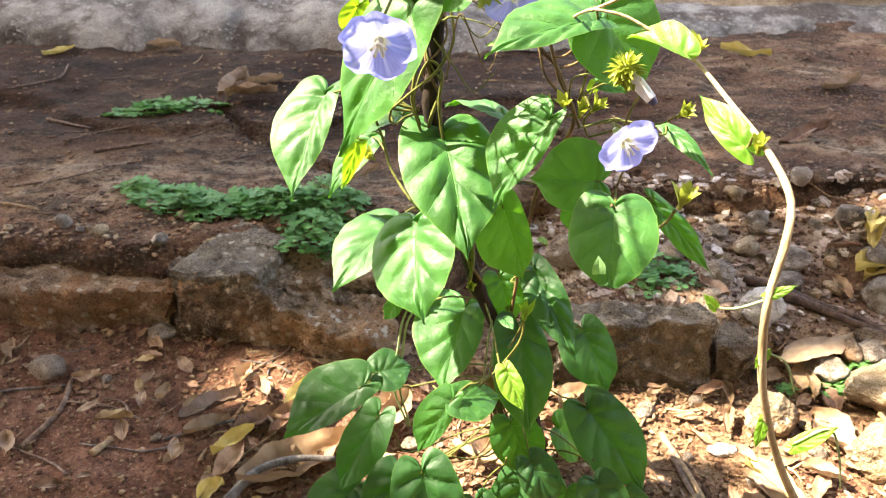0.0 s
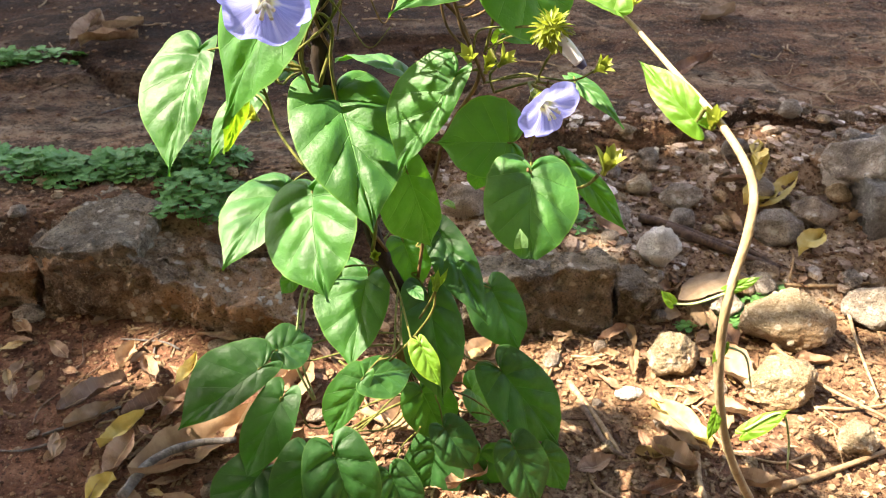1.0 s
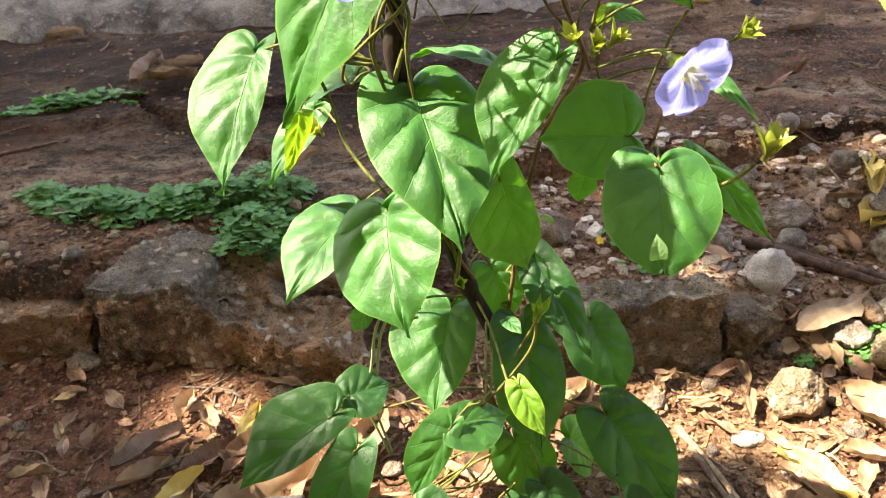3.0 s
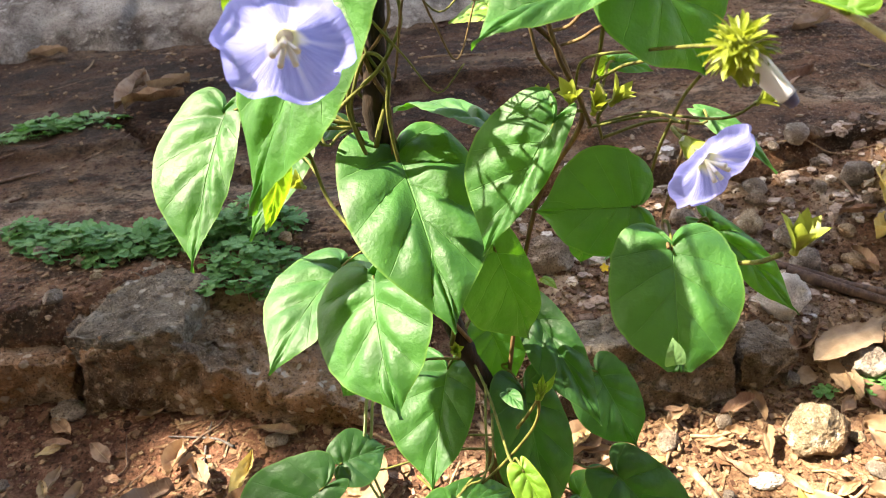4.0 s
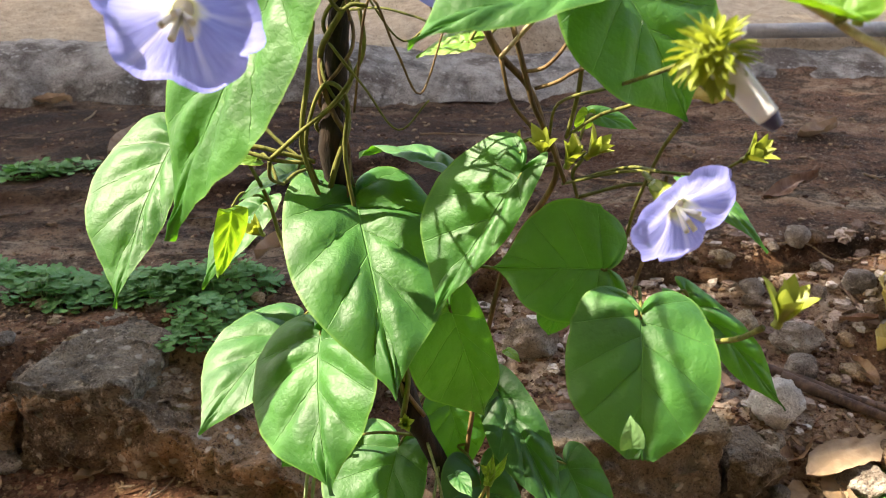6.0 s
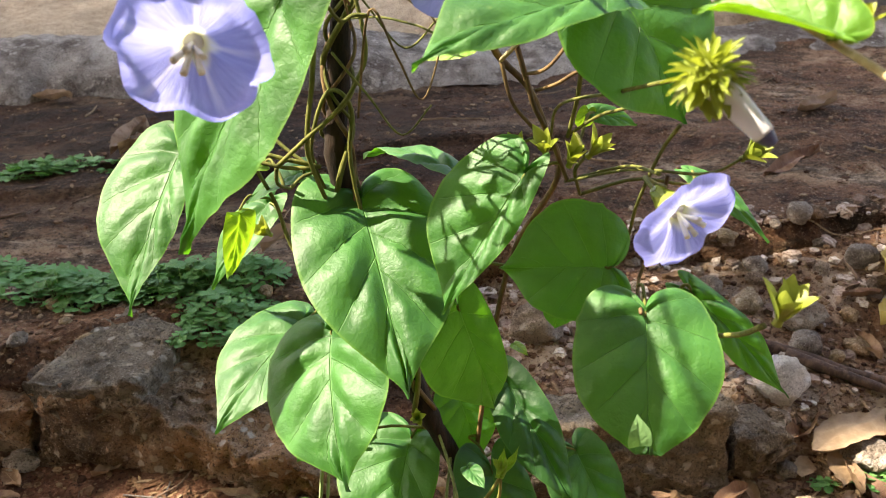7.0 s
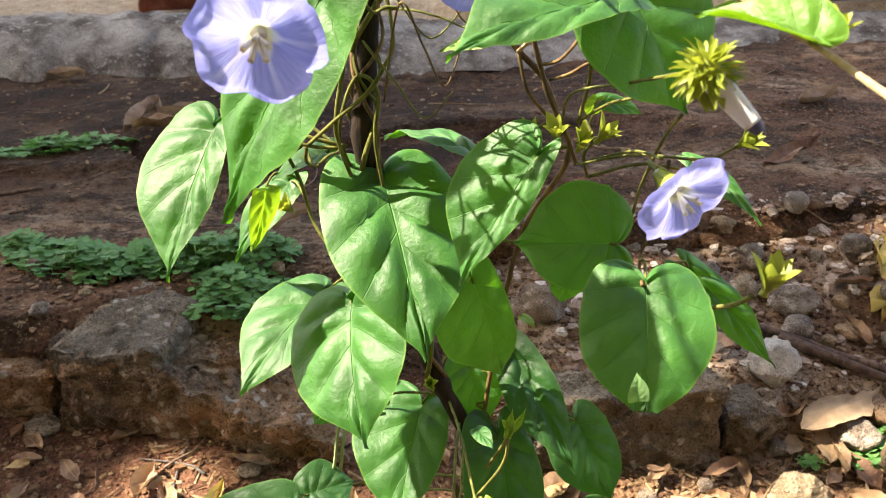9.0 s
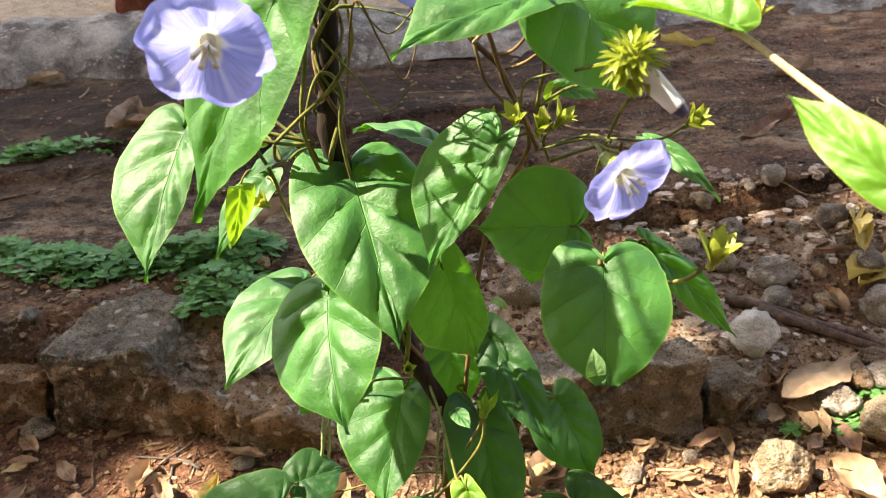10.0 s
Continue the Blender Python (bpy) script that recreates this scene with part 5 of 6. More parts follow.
leaf((-0.0554, 0.5020, 0.3454), (-0.0738, 0.4539, 0.2925), 0.0390, (-0.25, -0.56, 0.79), 0, stalk=(-0.0198, 0.4700, 0.3561), fold=0.14, bow=0.05, lean=0.35)
leaf((0.0107, 0.4090, 0.4277), (-0.0322, 0.4038, 0.3460), 0.0465, (-0.35, -0.58, 0.73), 0, full=0.9, stalk=(0.0214, 0.4400, 0.4106), fold=0.05, bow=0.03, quilt=0.060, label="long pale-glossed leaf", lean=0.10)
leaf((-0.0183, 0.5420, 0.2307), (-0.0590, 0.4830, 0.2049), 0.0487, (-0.21, -0.27, 0.94), 0, full=1.2, stalk=(0.0135, 0.4900, 0.2743), fold=0.10, bow=0.06, lean=0.07)
leaf((0.0036, 0.4775, 0.2656), (0.0109, 0.4230, 0.2212), 0.0610, (-0.50, -0.58, 0.64), 0, stalk=(0.0293, 0.4800, 0.2444), quilt=0.095, full=1.0, fold=0.04, bow=0.08, label="crinkled leaf with raised blade between veins", lean=-0.11, blunt=0.5)
leaf((0.0357, 0.5012, 0.1809), (0.0206, 0.4496, 0.1404), 0.0500, (-0.12, -0.59, 0.80), 0, stalk=(0.0451, 0.4900, 0.1985), fold=0.16, bow=0.06, lean=0.28, blunt=0.4)
leaf((0.0583, 0.4412, 0.2988), (0.0742, 0.4472, 0.2403), 0.0344, (0.10, -0.88, 0.45), 0, stalk=(0.0616, 0.4800, 0.2937), quilt=0.026, fold=0.10, lean=0.32)
leaf((0.0605, 0.5012, 0.2082), (0.0715, 0.4892, 0.1734), 0.0304, (0.18, -0.91, 0.37), 0, stalk=(0.0531, 0.5000, 0.2193), lean=0.06)
leaf((0.0859, 0.5040, 0.2122), (0.1156, 0.4629, 0.1624), 0.0279, (0.07, -0.75, 0.66), 0, stalk=(0.0685, 0.4900, 0.2127), fold=0.2, lean=0.08, mat=SHADE_LEAF)
leaf((0.1283, 0.5240, 0.1463), (0.1497, 0.5012, 0.1008), 0.0408, (0.16, -0.85, 0.50), 0, stalk=(0.0879, 0.5000, 0.1713), lean=-0.16, blunt=0.7, mat=SHADE_LEAF)
leaf((0.0756, 0.4774, 0.1785), (0.0842, 0.4460, 0.1052), 0.0411, (0.15, -0.90, 0.40), 0, stalk=(0.0654, 0.4900, 0.1887), label="dark shaded leaf", lean=-0.11, blunt=0.35, mat=SHADE_LEAF)
leaf((0.0629, 0.4021, 0.2035), (0.0744, 0.3881, 0.1809), 0.0143, (-0.01, -0.85, 0.52), 0, mat=YOUNG, stalk=(0.0594, 0.4200, 0.1915), fold=0.25, label="small young yellow-green leaf", lean=0.19)
leaf((0.0293, 0.4186, 0.1642), (0.0625, 0.4331, 0.1546), 0.0263, (0.43, -0.48, 0.77), 0, stalk=(0.0527, 0.4400, 0.1669), lean=0.20, quilt=0.028, blunt=0.3)
leaf((0.0287, 0.4165, 0.1648), (0.0050, 0.4050, 0.1261), 0.0223, (-0.09, -0.94, 0.33), 0, stalk=(0.0485, 0.4300, 0.1719), lean=0.40, quilt=0.028, blunt=0.4)
leaf((-0.0410, 0.4732, 0.1264), (-0.1015, 0.4556, 0.0874), 0.0387, (-0.21, -0.73, 0.65), 0, stalk=(-0.0084, 0.5100, 0.0962), quilt=0.030, full=0.9, lean=0.40, blunt=0.3, mat=SHADE_LEAF)
leaf((-0.0324, 0.4900, 0.1261), (-0.0053, 0.5050, 0.1212), 0.0328, (0.0, -0.6, 0.8), 0, stalk=(-0.0423, 0.5100, 0.0994), mat=SHADE_LEAF)
leaf((-0.0276, 0.4572, 0.1115), (-0.0579, 0.4360, 0.0534), 0.0330, (-0.22, -0.88, 0.43), 0, stalk=(-0.0078, 0.4800, 0.0532), quilt=0.030, mat=SHADE_LEAF)
leaf((0.1310, 0.4792, 0.1040), (0.1790, 0.4580, 0.0377), 0.0470, (0.20, -0.88, 0.43), 0, stalk=(0.1095, 0.4700, 0.1231), mat=SHADE_LEAF)
leaf((-0.0108, 0.4250, 0.0856), (-0.0242, 0.4000, 0.0276), 0.0431, (0.0, -0.7, 0.7), 0, stalk=(0.0095, 0.4600, 0.0612), mat=SHADE_LEAF)
leaf((0.0070, 0.4200, 0.0952), (0.0229, 0.4000, 0.0212), 0.0490, (0.05, -0.75, 0.66), 0, stalk=(0.0265, 0.4600, 0.0717), mat=SHADE_LEAF)
leaf((-0.0438, 0.4450, 0.0536), (-0.0853, 0.4200, 0.0209), 0.0448, (-0.1, -0.7, 0.7), 0, stalk=(-0.0257, 0.4600, 0.0336), mat=SHADE_LEAF)
leaf((0.0866, 0.4550, 0.0723), (0.1092, 0.4450, 0.0338), 0.0304, (0.1, -0.8, 0.6), 0, stalk=(0.0815, 0.4700, 0.0915), mat=SHADE_LEAF)
leaf((0.0826, 0.4700, 0.0360), (0.0725, 0.4500, -0.0271), 0.0446, (0.0, -0.8, 0.6), 0, stalk=(0.0876, 0.4800, 0.0563), mat=SHADE_LEAF)
leaf((0.1337, 0.4300, 0.0761), (0.1525, 0.4150, 0.0265), 0.0370, (0.1, -0.8, 0.6), 0, stalk=(0.1275, 0.4600, 0.0737), mat=SHADE_LEAF)
leaf((0.1626, 0.4500, 0.0439), (0.1819, 0.4400, 0.0075), 0.0262, (0.1, -0.8, 0.6), 0, stalk=(0.1457, 0.4600, 0.0597))
leaf((0.0462, 0.4500, 0.0310), (0.0648, 0.4400, -0.0197), 0.0348, (0.0, -0.8, 0.6), 0, stalk=(0.0606, 0.4700, 0.0447), mat=SHADE_LEAF)
leaf((0.0720, 0.4800, 0.0882), (0.0920, 0.4750, 0.0358), 0.0390, (0.0, -0.9, 0.4), 0, stalk=(0.0791, 0.4900, 0.1070))
leaf((0.1122, 0.5000, 0.0646), (0.1364, 0.5200, 0.0158), 0.0370, (0.0, -0.5, 0.9), 0, stalk=(0.0984, 0.5000, 0.0720))
leaf((0.1186, 0.4700, 0.0256), (0.1060, 0.4600, -0.0301), 0.0454, (0.0, -0.8, 0.6), 0, stalk=(0.0965, 0.4800, 0.0554))

leaf((0.1018, 0.3375, 0.3155), (0.1012, 0.3400, 0.3248), 0.0066, (0.0, -0.9, 0.4), 0, mat=PALE_LEAF, label="pale underside of a turned-up leaf tip", full=0.0, fold=0.25, quilt=0.02, lobe=0.0)
# the upper leaves and those beside the stakes
leaf((0.0964, 0.3799, 0.4266), (0.0443, 0.3508, 0.4184), 0.0305, (-0.30, -0.50, 0.81), 0, stalk=(0.0888, 0.3450, 0.4405), fold=0.10, bow=0.06, label="long pale-glossed leaf", lean=0.40)
leaf((0.1001, 0.4018, 0.4279), (0.1241, 0.3952, 0.3865), 0.0466, (0.32, -0.89, 0.33), 0, stalk=(0.1049, 0.4500, 0.4016), fold=0.08)
leaf((0.1205, 0.3120, 0.4318), (0.1010, 0.3330, 0.4330), 0.0130, (-0.25, -0.25, 0.93), 0, stalk=(0.1238, 0.3210, 0.4296), fold=0.9, bow=0.05, label="folded leaf with a bright underside", lean=0.15, mat=FRESH)
leaf((0.1316, 0.2558, 0.4177), (0.1193, 0.2790, 0.4281), 0.0104, (-0.64, -0.57, 0.52), 0, mat=FRESH, stalk=(0.1311, 0.2460, 0.4238), label="small yellow-green leaf on the tan stem", lean=-0.09)
leaf((-0.0215, 0.4330, 0.4205), (-0.0330, 0.4440, 0.4030), 0.0140, (0.09, -0.81, -0.58), 0, mat=YOUNG, stalk=(-0.0053, 0.4500, 0.4217))
leaf((0.0592, 0.4644, 0.3443), (0.0205, 0.5189, 0.3324), 0.0178, (-0.00, 0.21, 0.98), 0, stalk=(0.0716, 0.4600, 0.3471), fold=0.3, label="pale leaf seen edge-on")
leaf((0.0649, 0.4565, 0.3962), (0.0465, 0.4696, 0.3879), 0.0160, (-0.47, -0.10, 0.88), 0, mat=YOUNG, stalk=(0.0743, 0.4600, 0.4004))
leaf((-0.0093, 0.5299, 0.3205), (-0.0396, 0.5385, 0.3021), 0.0236, (-0.54, -0.11, 0.84), 0, stalk=(-0.0001, 0.5000, 0.3335), fold=0.2)
leaf((-0.0421, 0.5335, 0.3018), (-0.0596, 0.5537, 0.2522), 0.0148, (0.43, -0.78, -0.47), 0, mat=YOUNG, stalk=(-0.0336, 0.5400, 0.3046), label="backlit yellow-green leaf", lobe=0.0, full=0.2)
leaf((-0.0407, 0.5990, 0.2746), (-0.0739, 0.5729, 0.2345), 0.0265, (-0.42, -0.56, 0.71), 0, stalk=(-0.0253, 0.5500, 0.2865))
leaf((0.1437, 0.4203, 0.3117), (0.1789, 0.4047, 0.2742), 0.0153, (0.20, -0.82, 0.53), 0, stalk=(0.1375, 0.4200, 0.3129), fold=0.2, lean=-0.09)
leaf((0.1622, 0.4867, 0.3301), (0.1865, 0.4574, 0.3116), 0.0121, (0.08, -0.49, 0.87), 0, stalk=(0.1556, 0.4700, 0.3333))
leaf((0.1140, 0.4700, 0.3656), (0.1315, 0.4700, 0.3597), 0.0090, (0.1, -0.6, 0.75), 0, stalk=(0.1075, 0.4600, 0.3594))
leaf((0.1117, 0.4700, 0.3666), (0.1096, 0.4750, 0.3571), 0.0077, (0.1, -0.9, 0.2), 0, mat=YOUNG)
leaf((-0.0211, 0.5000, 0.3376), (-0.0350, 0.5000, 0.3371), 0.0070, (0.0, -0.5, 0.8), 0, mat=YOUNG, stalk=(-0.0136, 0.4900, 0.3385))
leaf((0.1058, 0.4700, 0.2813), (0.1026, 0.4700, 0.2662), 0.0144, (0.0, -0.8, 0.5), 0)
leaf((0.0849, 0.4700, 0.2588), (0.0898, 0.4600, 0.2593), 0.0048, (0.0, -0.5, 0.8), 0, mat=YOUNG)
leaf((-0.0151, 0.5000, 0.1845), (-0.0250, 0.5000, 0.1692), 0.0125, (-0.2, -0.8, 0.5), 0, stalk=(0.0002, 0.5000, 0.1831))
leaf((-0.0263, 0.5000, 0.3470), (-0.0182, 0.5100, 0.3590), 0.0098, (0.4, -0.9, -0.1), 0, mat=YOUNG)
leaf((0.0353, 0.4000, 0.4393), (0.0240, 0.4000, 0.4248), 0.0201, (0.0, -0.6, 0.8), 0, stalk=(0.0277, 0.4400, 0.4328))
leaf((0.0212, 0.4400, 0.4427), (0.0161, 0.4400, 0.4237), 0.0125, (0.4, -0.9, -0.1), 0, mat=YOUNG)
leaf((0.0162, 0.4300, 0.4387), (0.0030, 0.4300, 0.4228), 0.0142, (0.0, -0.8, 0.5), 0)
leaf((0.0875, 0.4200, 0.4331), (0.1085, 0.4300, 0.4337), 0.0164, (0.3, -0.9, 0.0), 0, mat=YOUNG, stalk=(0.0824, 0.4300, 0.4231))
leaf((0.0749, 0.4300, 0.4367), (0.0865, 0.4300, 0.4465), 0.0141, (0.3, -0.9, 0.0), 0, mat=YOUNG)
leaf((0.0652, 0.4550, 0.2519), (0.0758, 0.4500, 0.2514), 0.0051, (0.1, -0.9, 0.2), 0, mat=YOUNG)
leaf((0.0615, 0.4400, 0.2155), (0.0677, 0.4250, 0.2165), 0.0079, (0.1, -0.7, 0.6), 0)
leaf((0.0727, 0.4150, 0.2335), (0.0736, 0.4100, 0.2533), 0.0042, (0.0, -0.9, 0.3), 0, mat=YOUNG)
leaf((0.0743, 0.4150, 0.2362), (0.0794, 0.4100, 0.2529), 0.0034, (0.0, -0.9, 0.3), 0, mat=YOUNG)
leaf((0.0738, 0.4150, 0.2375), (0.0689, 0.4100, 0.2480), 0.0034, (0.0, -0.9, 0.3), 0, mat=YOUNG)


# the vine goes on up the stake
stem([(0.0237, 0.4700, 0.4641), (0.0245, 0.4690, 0.5300), (0.0225, 0.4710, 0.6200)], 0.0045, 0.0040, STAKE, "dark brown woody stem", knots=0.32, sides=12)
stem([(0.0239, 0.4680, 0.4208), (0.0300, 0.4620, 0.4700), (0.0180, 0.4640, 0.5050), (0.0300, 0.4760, 0.5450), (0.0200, 0.4650, 0.5900)], 0.0014, 0.0011, VINE)
# unseen leaves placed here to cast shade on the leaves below
leaf((-0.0080, 0.4220, 0.5120), (-0.0510, 0.4100, 0.4960), 0.0400, (-0.5, -0.1, 0.85), 0, stalk=(0.0180, 0.4640, 0.5050))
leaf((-0.0350, 0.3870, 0.5060), (-0.0560, 0.3530, 0.4940), 0.0270, (-0.5, -0.2, 0.85), 0, stalk=(0.0100, 0.4500, 0.5150))
leaf((-0.0600, 0.4640, 0.5100), (-0.0980, 0.4560, 0.4950), 0.0300, (-0.5, -0.1, 0.85), 0, stalk=(0.0180, 0.4660, 0.5200))
leaf((0.0340, 0.4140, 0.5050), (0.0080, 0.3920, 0.4980), 0.0230, (-0.5, -0.1, 0.85), 0, stalk=(0.0245, 0.4690, 0.5300))
# a shoot that hangs from the top of the plant
stem([(-0.010, 0.470, 0.555), (-0.040, 0.42, 0.560), (-0.0537, 0.3000, 0.5142), (-0.0614, 0.2850, 0.4956), (-0.0679, 0.2790, 0.4833), (-0.0719, 0.2760, 0.4725), (-0.0680, 0.2730, 0.4660), (-0.0568, 0.2670, 0.4669), (-0.0494, 0.2630, 0.4706)], 0.0011, 0.0008, PALE_STEM, "pale green hanging shoot", n=60)
leaf((-0.0501, 0.2630, 0.4702), (-0.0438, 0.2600, 0.4739), 0.0028, (0, -0.8, 0.5), mat=YOUNG)
leaf((-0.0546, 0.2660, 0.4676), (-0.0475, 0.2620, 0.4654), 0.0021, (0, -0.8, 0.5), mat=YOUNG)
leaf((-0.0712, 0.2760, 0.4738), (-0.0760, 0.2750, 0.4690), 0.0032, (0, -0.8, 0.5), mat=YOUNG)
# stalks of the lower leaves
stem([(0.0130, 0.4700, 0.1311), (0.0283, 0.4400, 0.1451), (0.0467, 0.4300, 0.1656), (0.0706, 0.4200, 0.2100), (0.0729, 0.4150, 0.2395)], 0.0012, 0.0010, VINE)
stem([(0.0663, 0.4400, 0.1911), (0.0721, 0.4250, 0.2195), (0.0744, 0.4150, 0.2402)], 0.0012, 0.0009, VINE)
for k in range(7):
    a, b = Vector((0.0692, 0.4950, 0.0549)), Vector((0.0540, 0.4900, 0.1313))
    stem([b, a + Vector((0.004 * k - 0.012, 0, 0)), (a.x + (k - 3) * 0.012, 0.475, 0.05 + 0.004 * (k % 3)), (a.x + (k - 3) * 0.022, 0.455, 0.075)], 0.0013, 0.0010, VINE if k % 2 else BROWN_VINE)
stem([(0.0017, 0.4950, 0.1984), (-0.0105, 0.5000, 0.1705), (-0.0157, 0.5050, 0.1401), (-0.0216, 0.5100, 0.0975), (-0.0114, 0.5150, 0.0493)], 0.0014, 0.0014, PALE_STEM, "pale green young stem")
stem([(0.0048, 0.4950, 0.1941), (-0.0072, 0.5000, 0.1681), (-0.0120, 0.5050, 0.1397), (-0.0167, 0.5100, 0.0970), (-0.0095, 0.5150, 0.0491)], 0.0013, 0.0013, PALE_STEM, "pale green young stem")


# ---- flowers ----
def corolla_mesh(radius, seed, depth=0.40):
    """A shallow, round, five-pleated funnel; it opens to +Z."""
    rings, spokes = 14, 60
    verts, uvs, faces = [], [], []
    for i in range(rings + 1):
        k = i / rings
        for j in range(spokes + 1):
            a = 2 * math.pi * j / spokes
            lobe = abs(math.cos(a * 2.5))
            r = radius * (0.10 + 0.90 * k)
            r *= 1 - 0.09 * (1 - lobe) ** 3 * k * k + 0.09 * noise.noise(Vector((math.cos(a) * 2.6, math.sin(a) * 2.6, seed))) * k
            z = -radius * depth * (1 - k) ** 1.7
            z += radius * 0.10 * math.cos(a * 5) * k * (1 - 0.4 * k)
            z += radius * 0.11 * noise.noise(Vector((math.cos(a) * 1.6 * k, math.sin(a) * 1.6 * k, seed + 4))) * k + radius * 0.04 * noise.noise(Vector((math.cos(a) * 4 * k, math.sin(a) * 4 * k, seed + 9))) * k
            z -= radius * 0.12 * smooth(k, 0.75, 1.0)
            verts.append((r * math.cos(a), r * math.sin(a), z))
            uvs.append((j / spokes, k))
    w = spokes + 1
    faces = [(i * w + j, (i + 1) * w + j, (i + 1) * w + j + 1, i * w + j + 1) for i in range(rings) for j in range(spokes)]
    return mesh_of("flower", verts, faces, PETAL, uvs)


def bract_mesh(length, width, mat=None, hook=0.3):
    verts, faces = [], []
    n = 7
    for i in range(n + 1):
        v = i / n
        w = width * 0.5 * (math.sin(math.pi * (0.12 + 0.88 * v)) ** 0.9) + 0.0001
        z = hook * length * v * v
        verts += [(-w, v * length, z + w * 0.5), (0, v * length, z), (w, v * length, z + w * 0.5)]
    for i in range(n):
        for j in range(2):
            k = i * 3 + j
            faces.append((k, k + 1, k + 4, k + 3))
    return mesh_of("bract", verts, faces, mat or BRACT)


def flower(place, towards, radius, seed, stalk=None):
    m = look(place, Vector(place) - Vector(towards))
    ob = part("flower", corolla_mesh(radius, seed), plant, "pale violet funnel flower with a white throat", m)
    filament = tube("stamen", [(0, 0, -0.4 * radius), (0.06 * radius, 0, -0.22 * radius), (0.19 * radius, 0, 0.12 * radius)], radius * 0.016, radius * 0.050, FILAMENT, 6)
    for k in range(5):
        part("stamen", filament, ob, "", pose(0, 0, 0, 0, 0, k * 72 + seed * 20) @ Matrix.Diagonal((1, 1, 0.8 + 0.12 * (k % 3), 1)))
    throat = tube("throat", [(0, 0, -1.05 * radius), (0, 0, -0.70 * radius), (0, 0, -0.38 * radius)], radius * 0.08, radius * 0.14, WHITE_BUD, 10)
    part("throat", throat, ob)
    sepal = bract_mesh(radius * 0.75, radius * 0.36, hook=0.35)
    for k in range(5):
        part("sepal", sepal, ob, "", pose(0, 0, -1.1 * radius, 0, 0, k * 72 + 10) @ pose(0, 0, 0, 48, 0, 0))
    if stalk:
        inv = m.inverted()
        a = Vector((0, 0, -1.05 * radius))
        root = min(SAMPLES, key=lambda q: (q - Vector(stalk)).length)
        b = inv @ root
        part("flower_stalk", tube("flower_stalk", [a, a * 1.35 + (b - a) * 0.2, (a + b) / 2 + Vector((0, 0, -0.15 * radius)), b], 0.0007, 0.0006, VINE, 7), ob)
    return ob


flower((-0.0003, 0.3345, 0.4268), (0.06, -0.93, -0.28), 0.0164, 1, (0.0280, 0.4620, 0.4750))
flower((0.0600, 0.4300, 0.4264), (0.05, -0.95, 0.05), 0.0164, 2, (0.0430, 0.4200, 0.4222))
flower((-0.0083, 0.4353, 0.4403), (0.05, -0.95, 0.05), 0.0116, 3, (0.0070, 0.4200, 0.4375))
flower((0.1125, 0.3485, 0.3768), (0.36, -0.80, -0.24), 0.0148, 4, (0.1225, 0.4000, 0.3580))


def pod(place, size, axis_up, seed, label, number=7, stalk=None):
    """A closed bud of broad, pointed, overlapping green bracts."""
    core = tube("seed_head", [(0, 0, -0.15 * size), (0, 0, 0.1 * size), (0, 0, 0.5 * size)], size * 0.12, size * 0.07, BRACT, 8)
    m = Matrix.Translation(place) @ Vector(axis_up).to_track_quat("Z", "Y").to_matrix().to_4x4()
    ob = part("seed_head", core, plant, label, m)
    r = random.Random(seed)
    b = bract_mesh(size, size * 0.46, hook=-0.10)
    for k in range(number):
        s = r.uniform(0.75, 1.1)
        part("bract", b, ob, "", pose(0, 0, 0, 0, 0, k * 137.5) @ pose(0, 0.08 * size, 0, 90 - r.uniform(8, 34), 0, 0) @ Matrix.Diagonal((s, s, s, 1)))
    if stalk:
        inv = m.inverted()
        part("stalk", tube("stalk", [inv @ Vector(stalk), Vector((0, 0, -0.6 * size)), Vector((0, 0, 0))], 0.0006, 0.0008, VINE, 7), ob)
    return ob


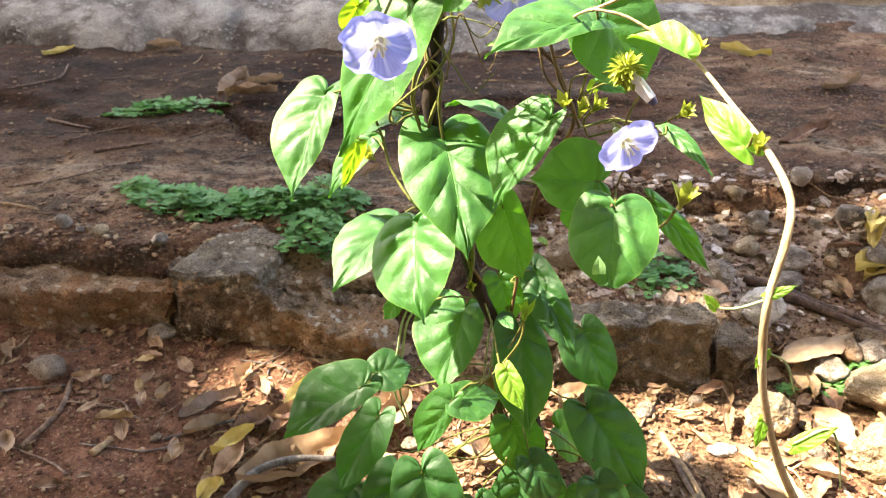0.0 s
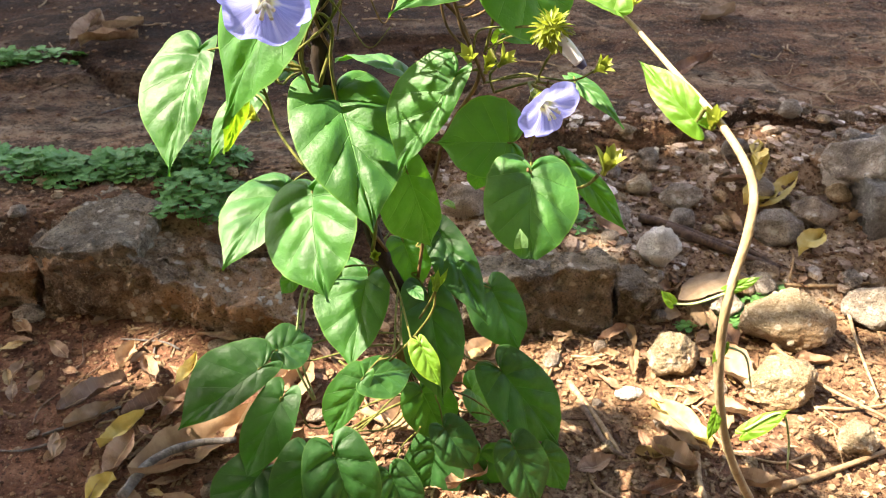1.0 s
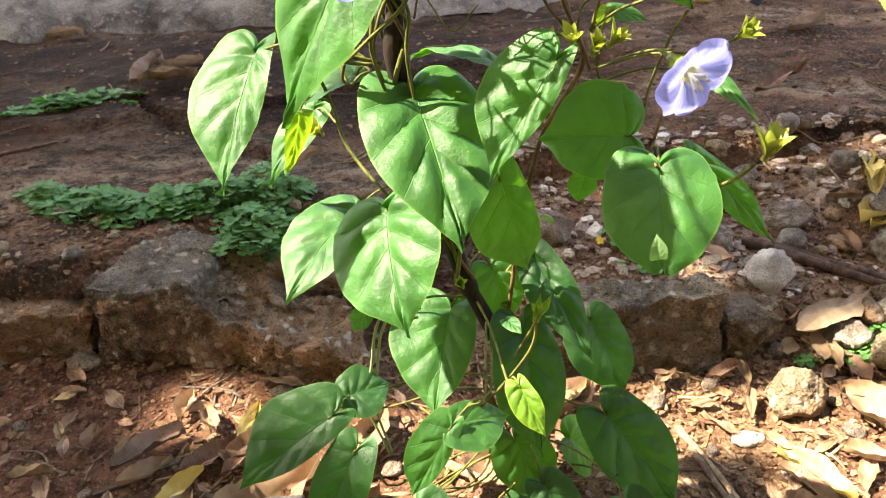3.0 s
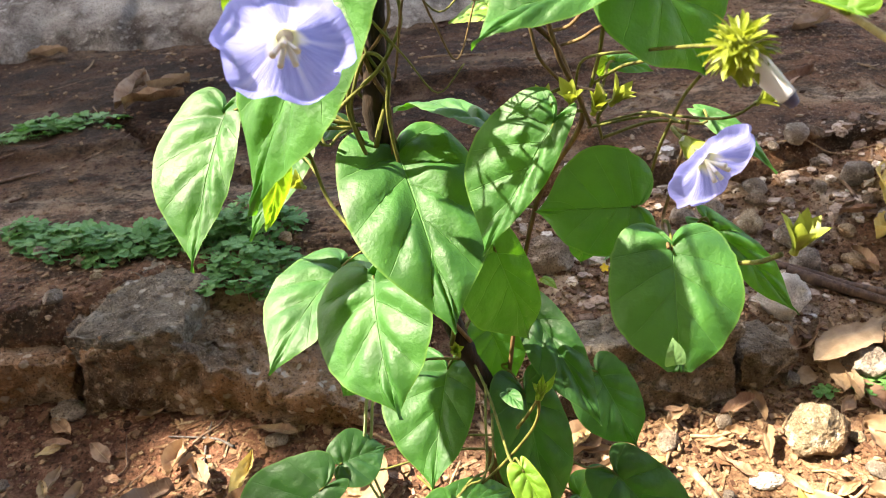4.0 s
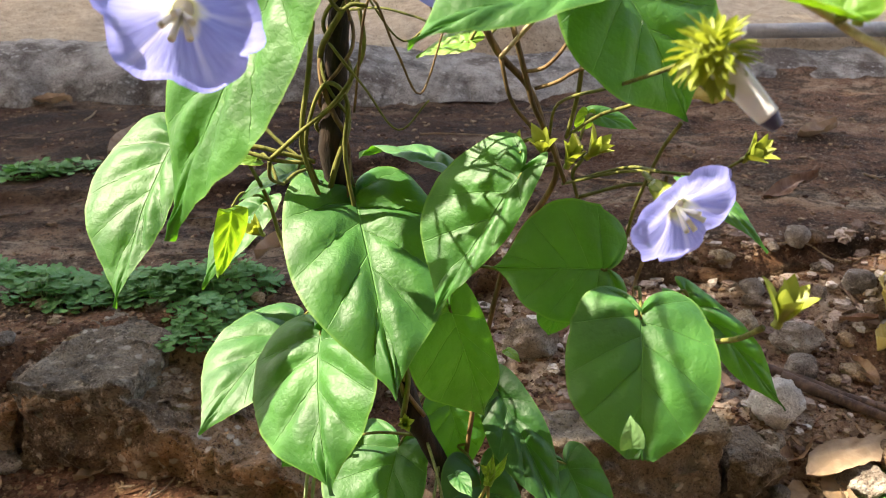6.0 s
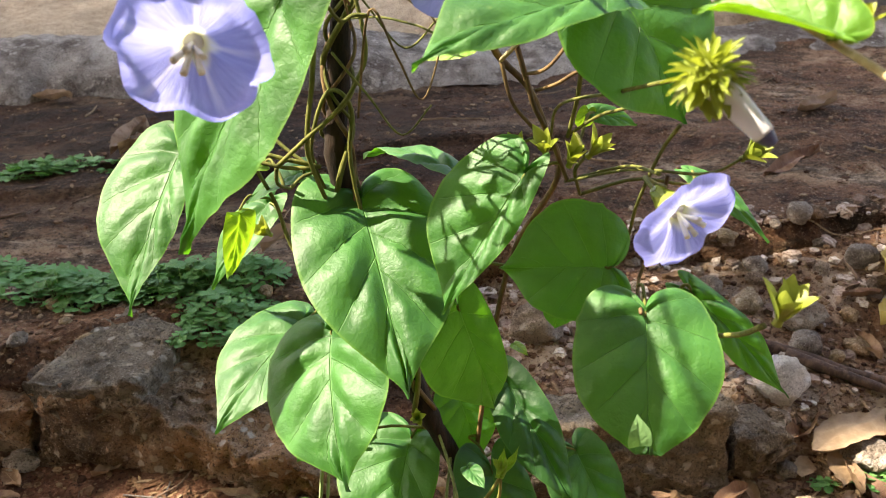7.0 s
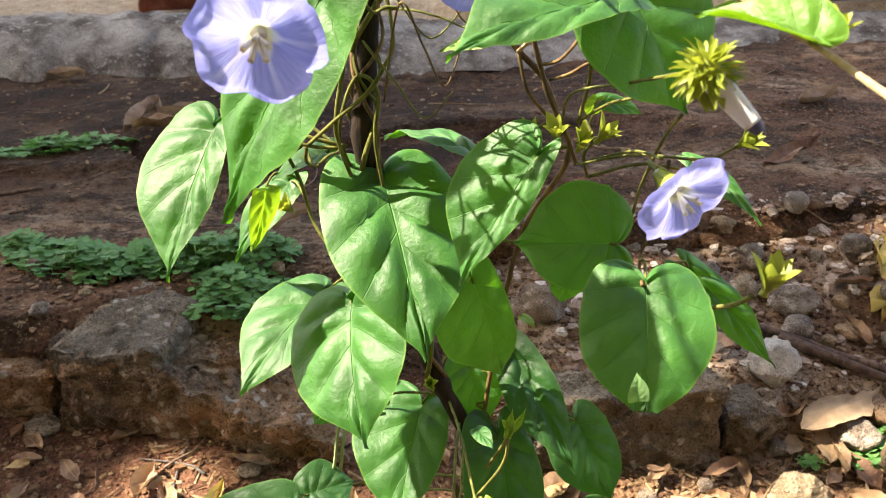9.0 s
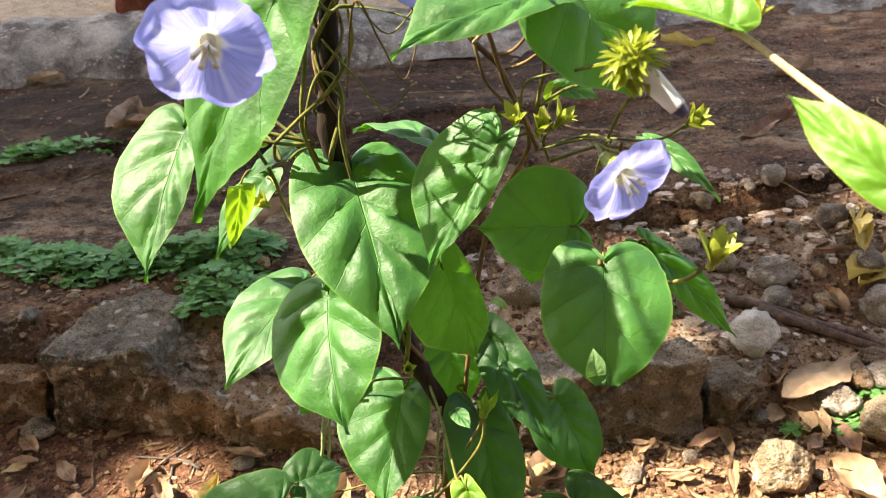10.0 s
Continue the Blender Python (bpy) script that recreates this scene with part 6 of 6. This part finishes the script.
def flower_head(place, size, seed, number, label, bud=True, down=(0.35, -0.3, -0.7)):
    core = bmesh.new()
    bmesh.ops.create_icosphere(core, subdivisions=2, radius=size * 0.42)
    for v in core.verts:
        v.co *= 1 + 0.25 * noise.noise(v.co * 400)
    me = bpy.data.meshes.new("flower_head")
    core.to_mesh(me)
    core.free()
    me.materials.append(BRACT)
    ob = part("flower_head", me, plant, label, Matrix.Translation(place))
    b = bract_mesh(size * 0.55, size * 0.17, hook=-0.25)
    r = random.Random(seed)
    for k in range(number):
        z = 1 - 2 * (k + 0.5) / number
        a = k * 2.39996
        d = Vector((math.cos(a) * math.sqrt(1 - z * z), math.sin(a) * math.sqrt(1 - z * z), z))
        m = d.to_track_quat("Y", "Z").to_matrix().to_4x4()
        s = r.uniform(0.75, 1.25)
        part("bract", b, ob, "", Matrix.Translation(d * size * 0.38) @ m @ pose(0, 0, 0, r.uniform(-25, 25), r.uniform(-40, 40), r.uniform(-25, 25)) @ Matrix.Diagonal((s, s, s, 1)))
    if bud:
        d = Vector(down).normalized()
        part("bud", tube("bud", [d * size * 0.3, d * size * 0.8, d * size * 1.3, d * size * 1.75], size * 0.36, size * 0.25, WHITE_BUD, 12), ob, "white closed bud")
        part("bud_tip", tube("bud_tip", [d * size * 1.72, d * size * 1.88, d * size * 2.05], size * 0.25, size * 0.14, INK, 8), ob, "withered dark blue tip")
    return ob


flower_head((0.1000, 0.3172, 0.4244), 0.0088, 1, 110, "spiky yellow-green flower head with one white bud", down=(0.55, -0.25, -0.55))
stem([(0.1000, 0.3172, 0.4244), (0.1026, 0.3450, 0.4153), (0.1021, 0.3900, 0.3988), (0.0950, 0.4400, 0.3791), (0.0951, 0.4560, 0.3611)], 0.0008, 0.0008, VINE)
pod((0.1376, 0.3445, 0.3500), 0.0118, (0.25, -0.1, 1.0), 2, "small green seed head of folded bracts", 8)
pod((-0.0350, 0.5600, 0.2745), 0.0113, (-0.5, -0.5, 0.7), 3, "small spiky green seed head", 9)
stem([(0.1450, 0.3982, 0.3740), (0.1340, 0.4000, 0.3683), (0.1191, 0.4300, 0.3580), (0.1024, 0.4610, 0.3410)], 0.0007, 0.0008, VINE)
pod((0.1450, 0.3982, 0.3740), 0.0089, (0.5, -0.5, 0.7), 5, "small spiky green seed head", 9)
pod((0.1264, 0.3180, 0.4307), 0.0090, (0.1, -0.2, 1.0), 6, "small green shoot tip", 6)
pod(SHOOT, 0.009, (0.6, -0.2, 0.7), 12, "small green shoot tip", 6)
pod((0.1313, 0.2450, 0.4219), 0.0077, (-0.2, -0.3, 0.9), 7, "small green shoot tip", 6)
for k, (dx, up) in enumerate(((-0.012, -0.6), (-0.004, -0.2), (0.005, 0.2), (0.012, 0.7))):
    q = (0.0963, 0.4520, 0.3539)
    pod((q[0] + dx, q[1] - 0.002 * k, q[2] + 0.004 * (k % 2)), 0.011, (up, -0.4, 0.9), 20 + k, "small tuft of green bracts", 5)
pod((-0.0202, 0.4200, 0.4367), 0.0090, (-0.7, -0.3, 0.6), 9, "small spiky green seed head", 8, (-0.0117, 0.4400, 0.4252))
pod((0.0440, 0.4300, 0.4325), 0.0139, (0.1, -0.3, -1.0), 10, "hanging green bud of folded bracts", 6, (0.0497, 0.4400, 0.4365))
pod((0.0395, 0.4700, 0.2193), 0.0076, (0.1, -0.6, 0.7), 11, "cluster of small pale buds", 8)
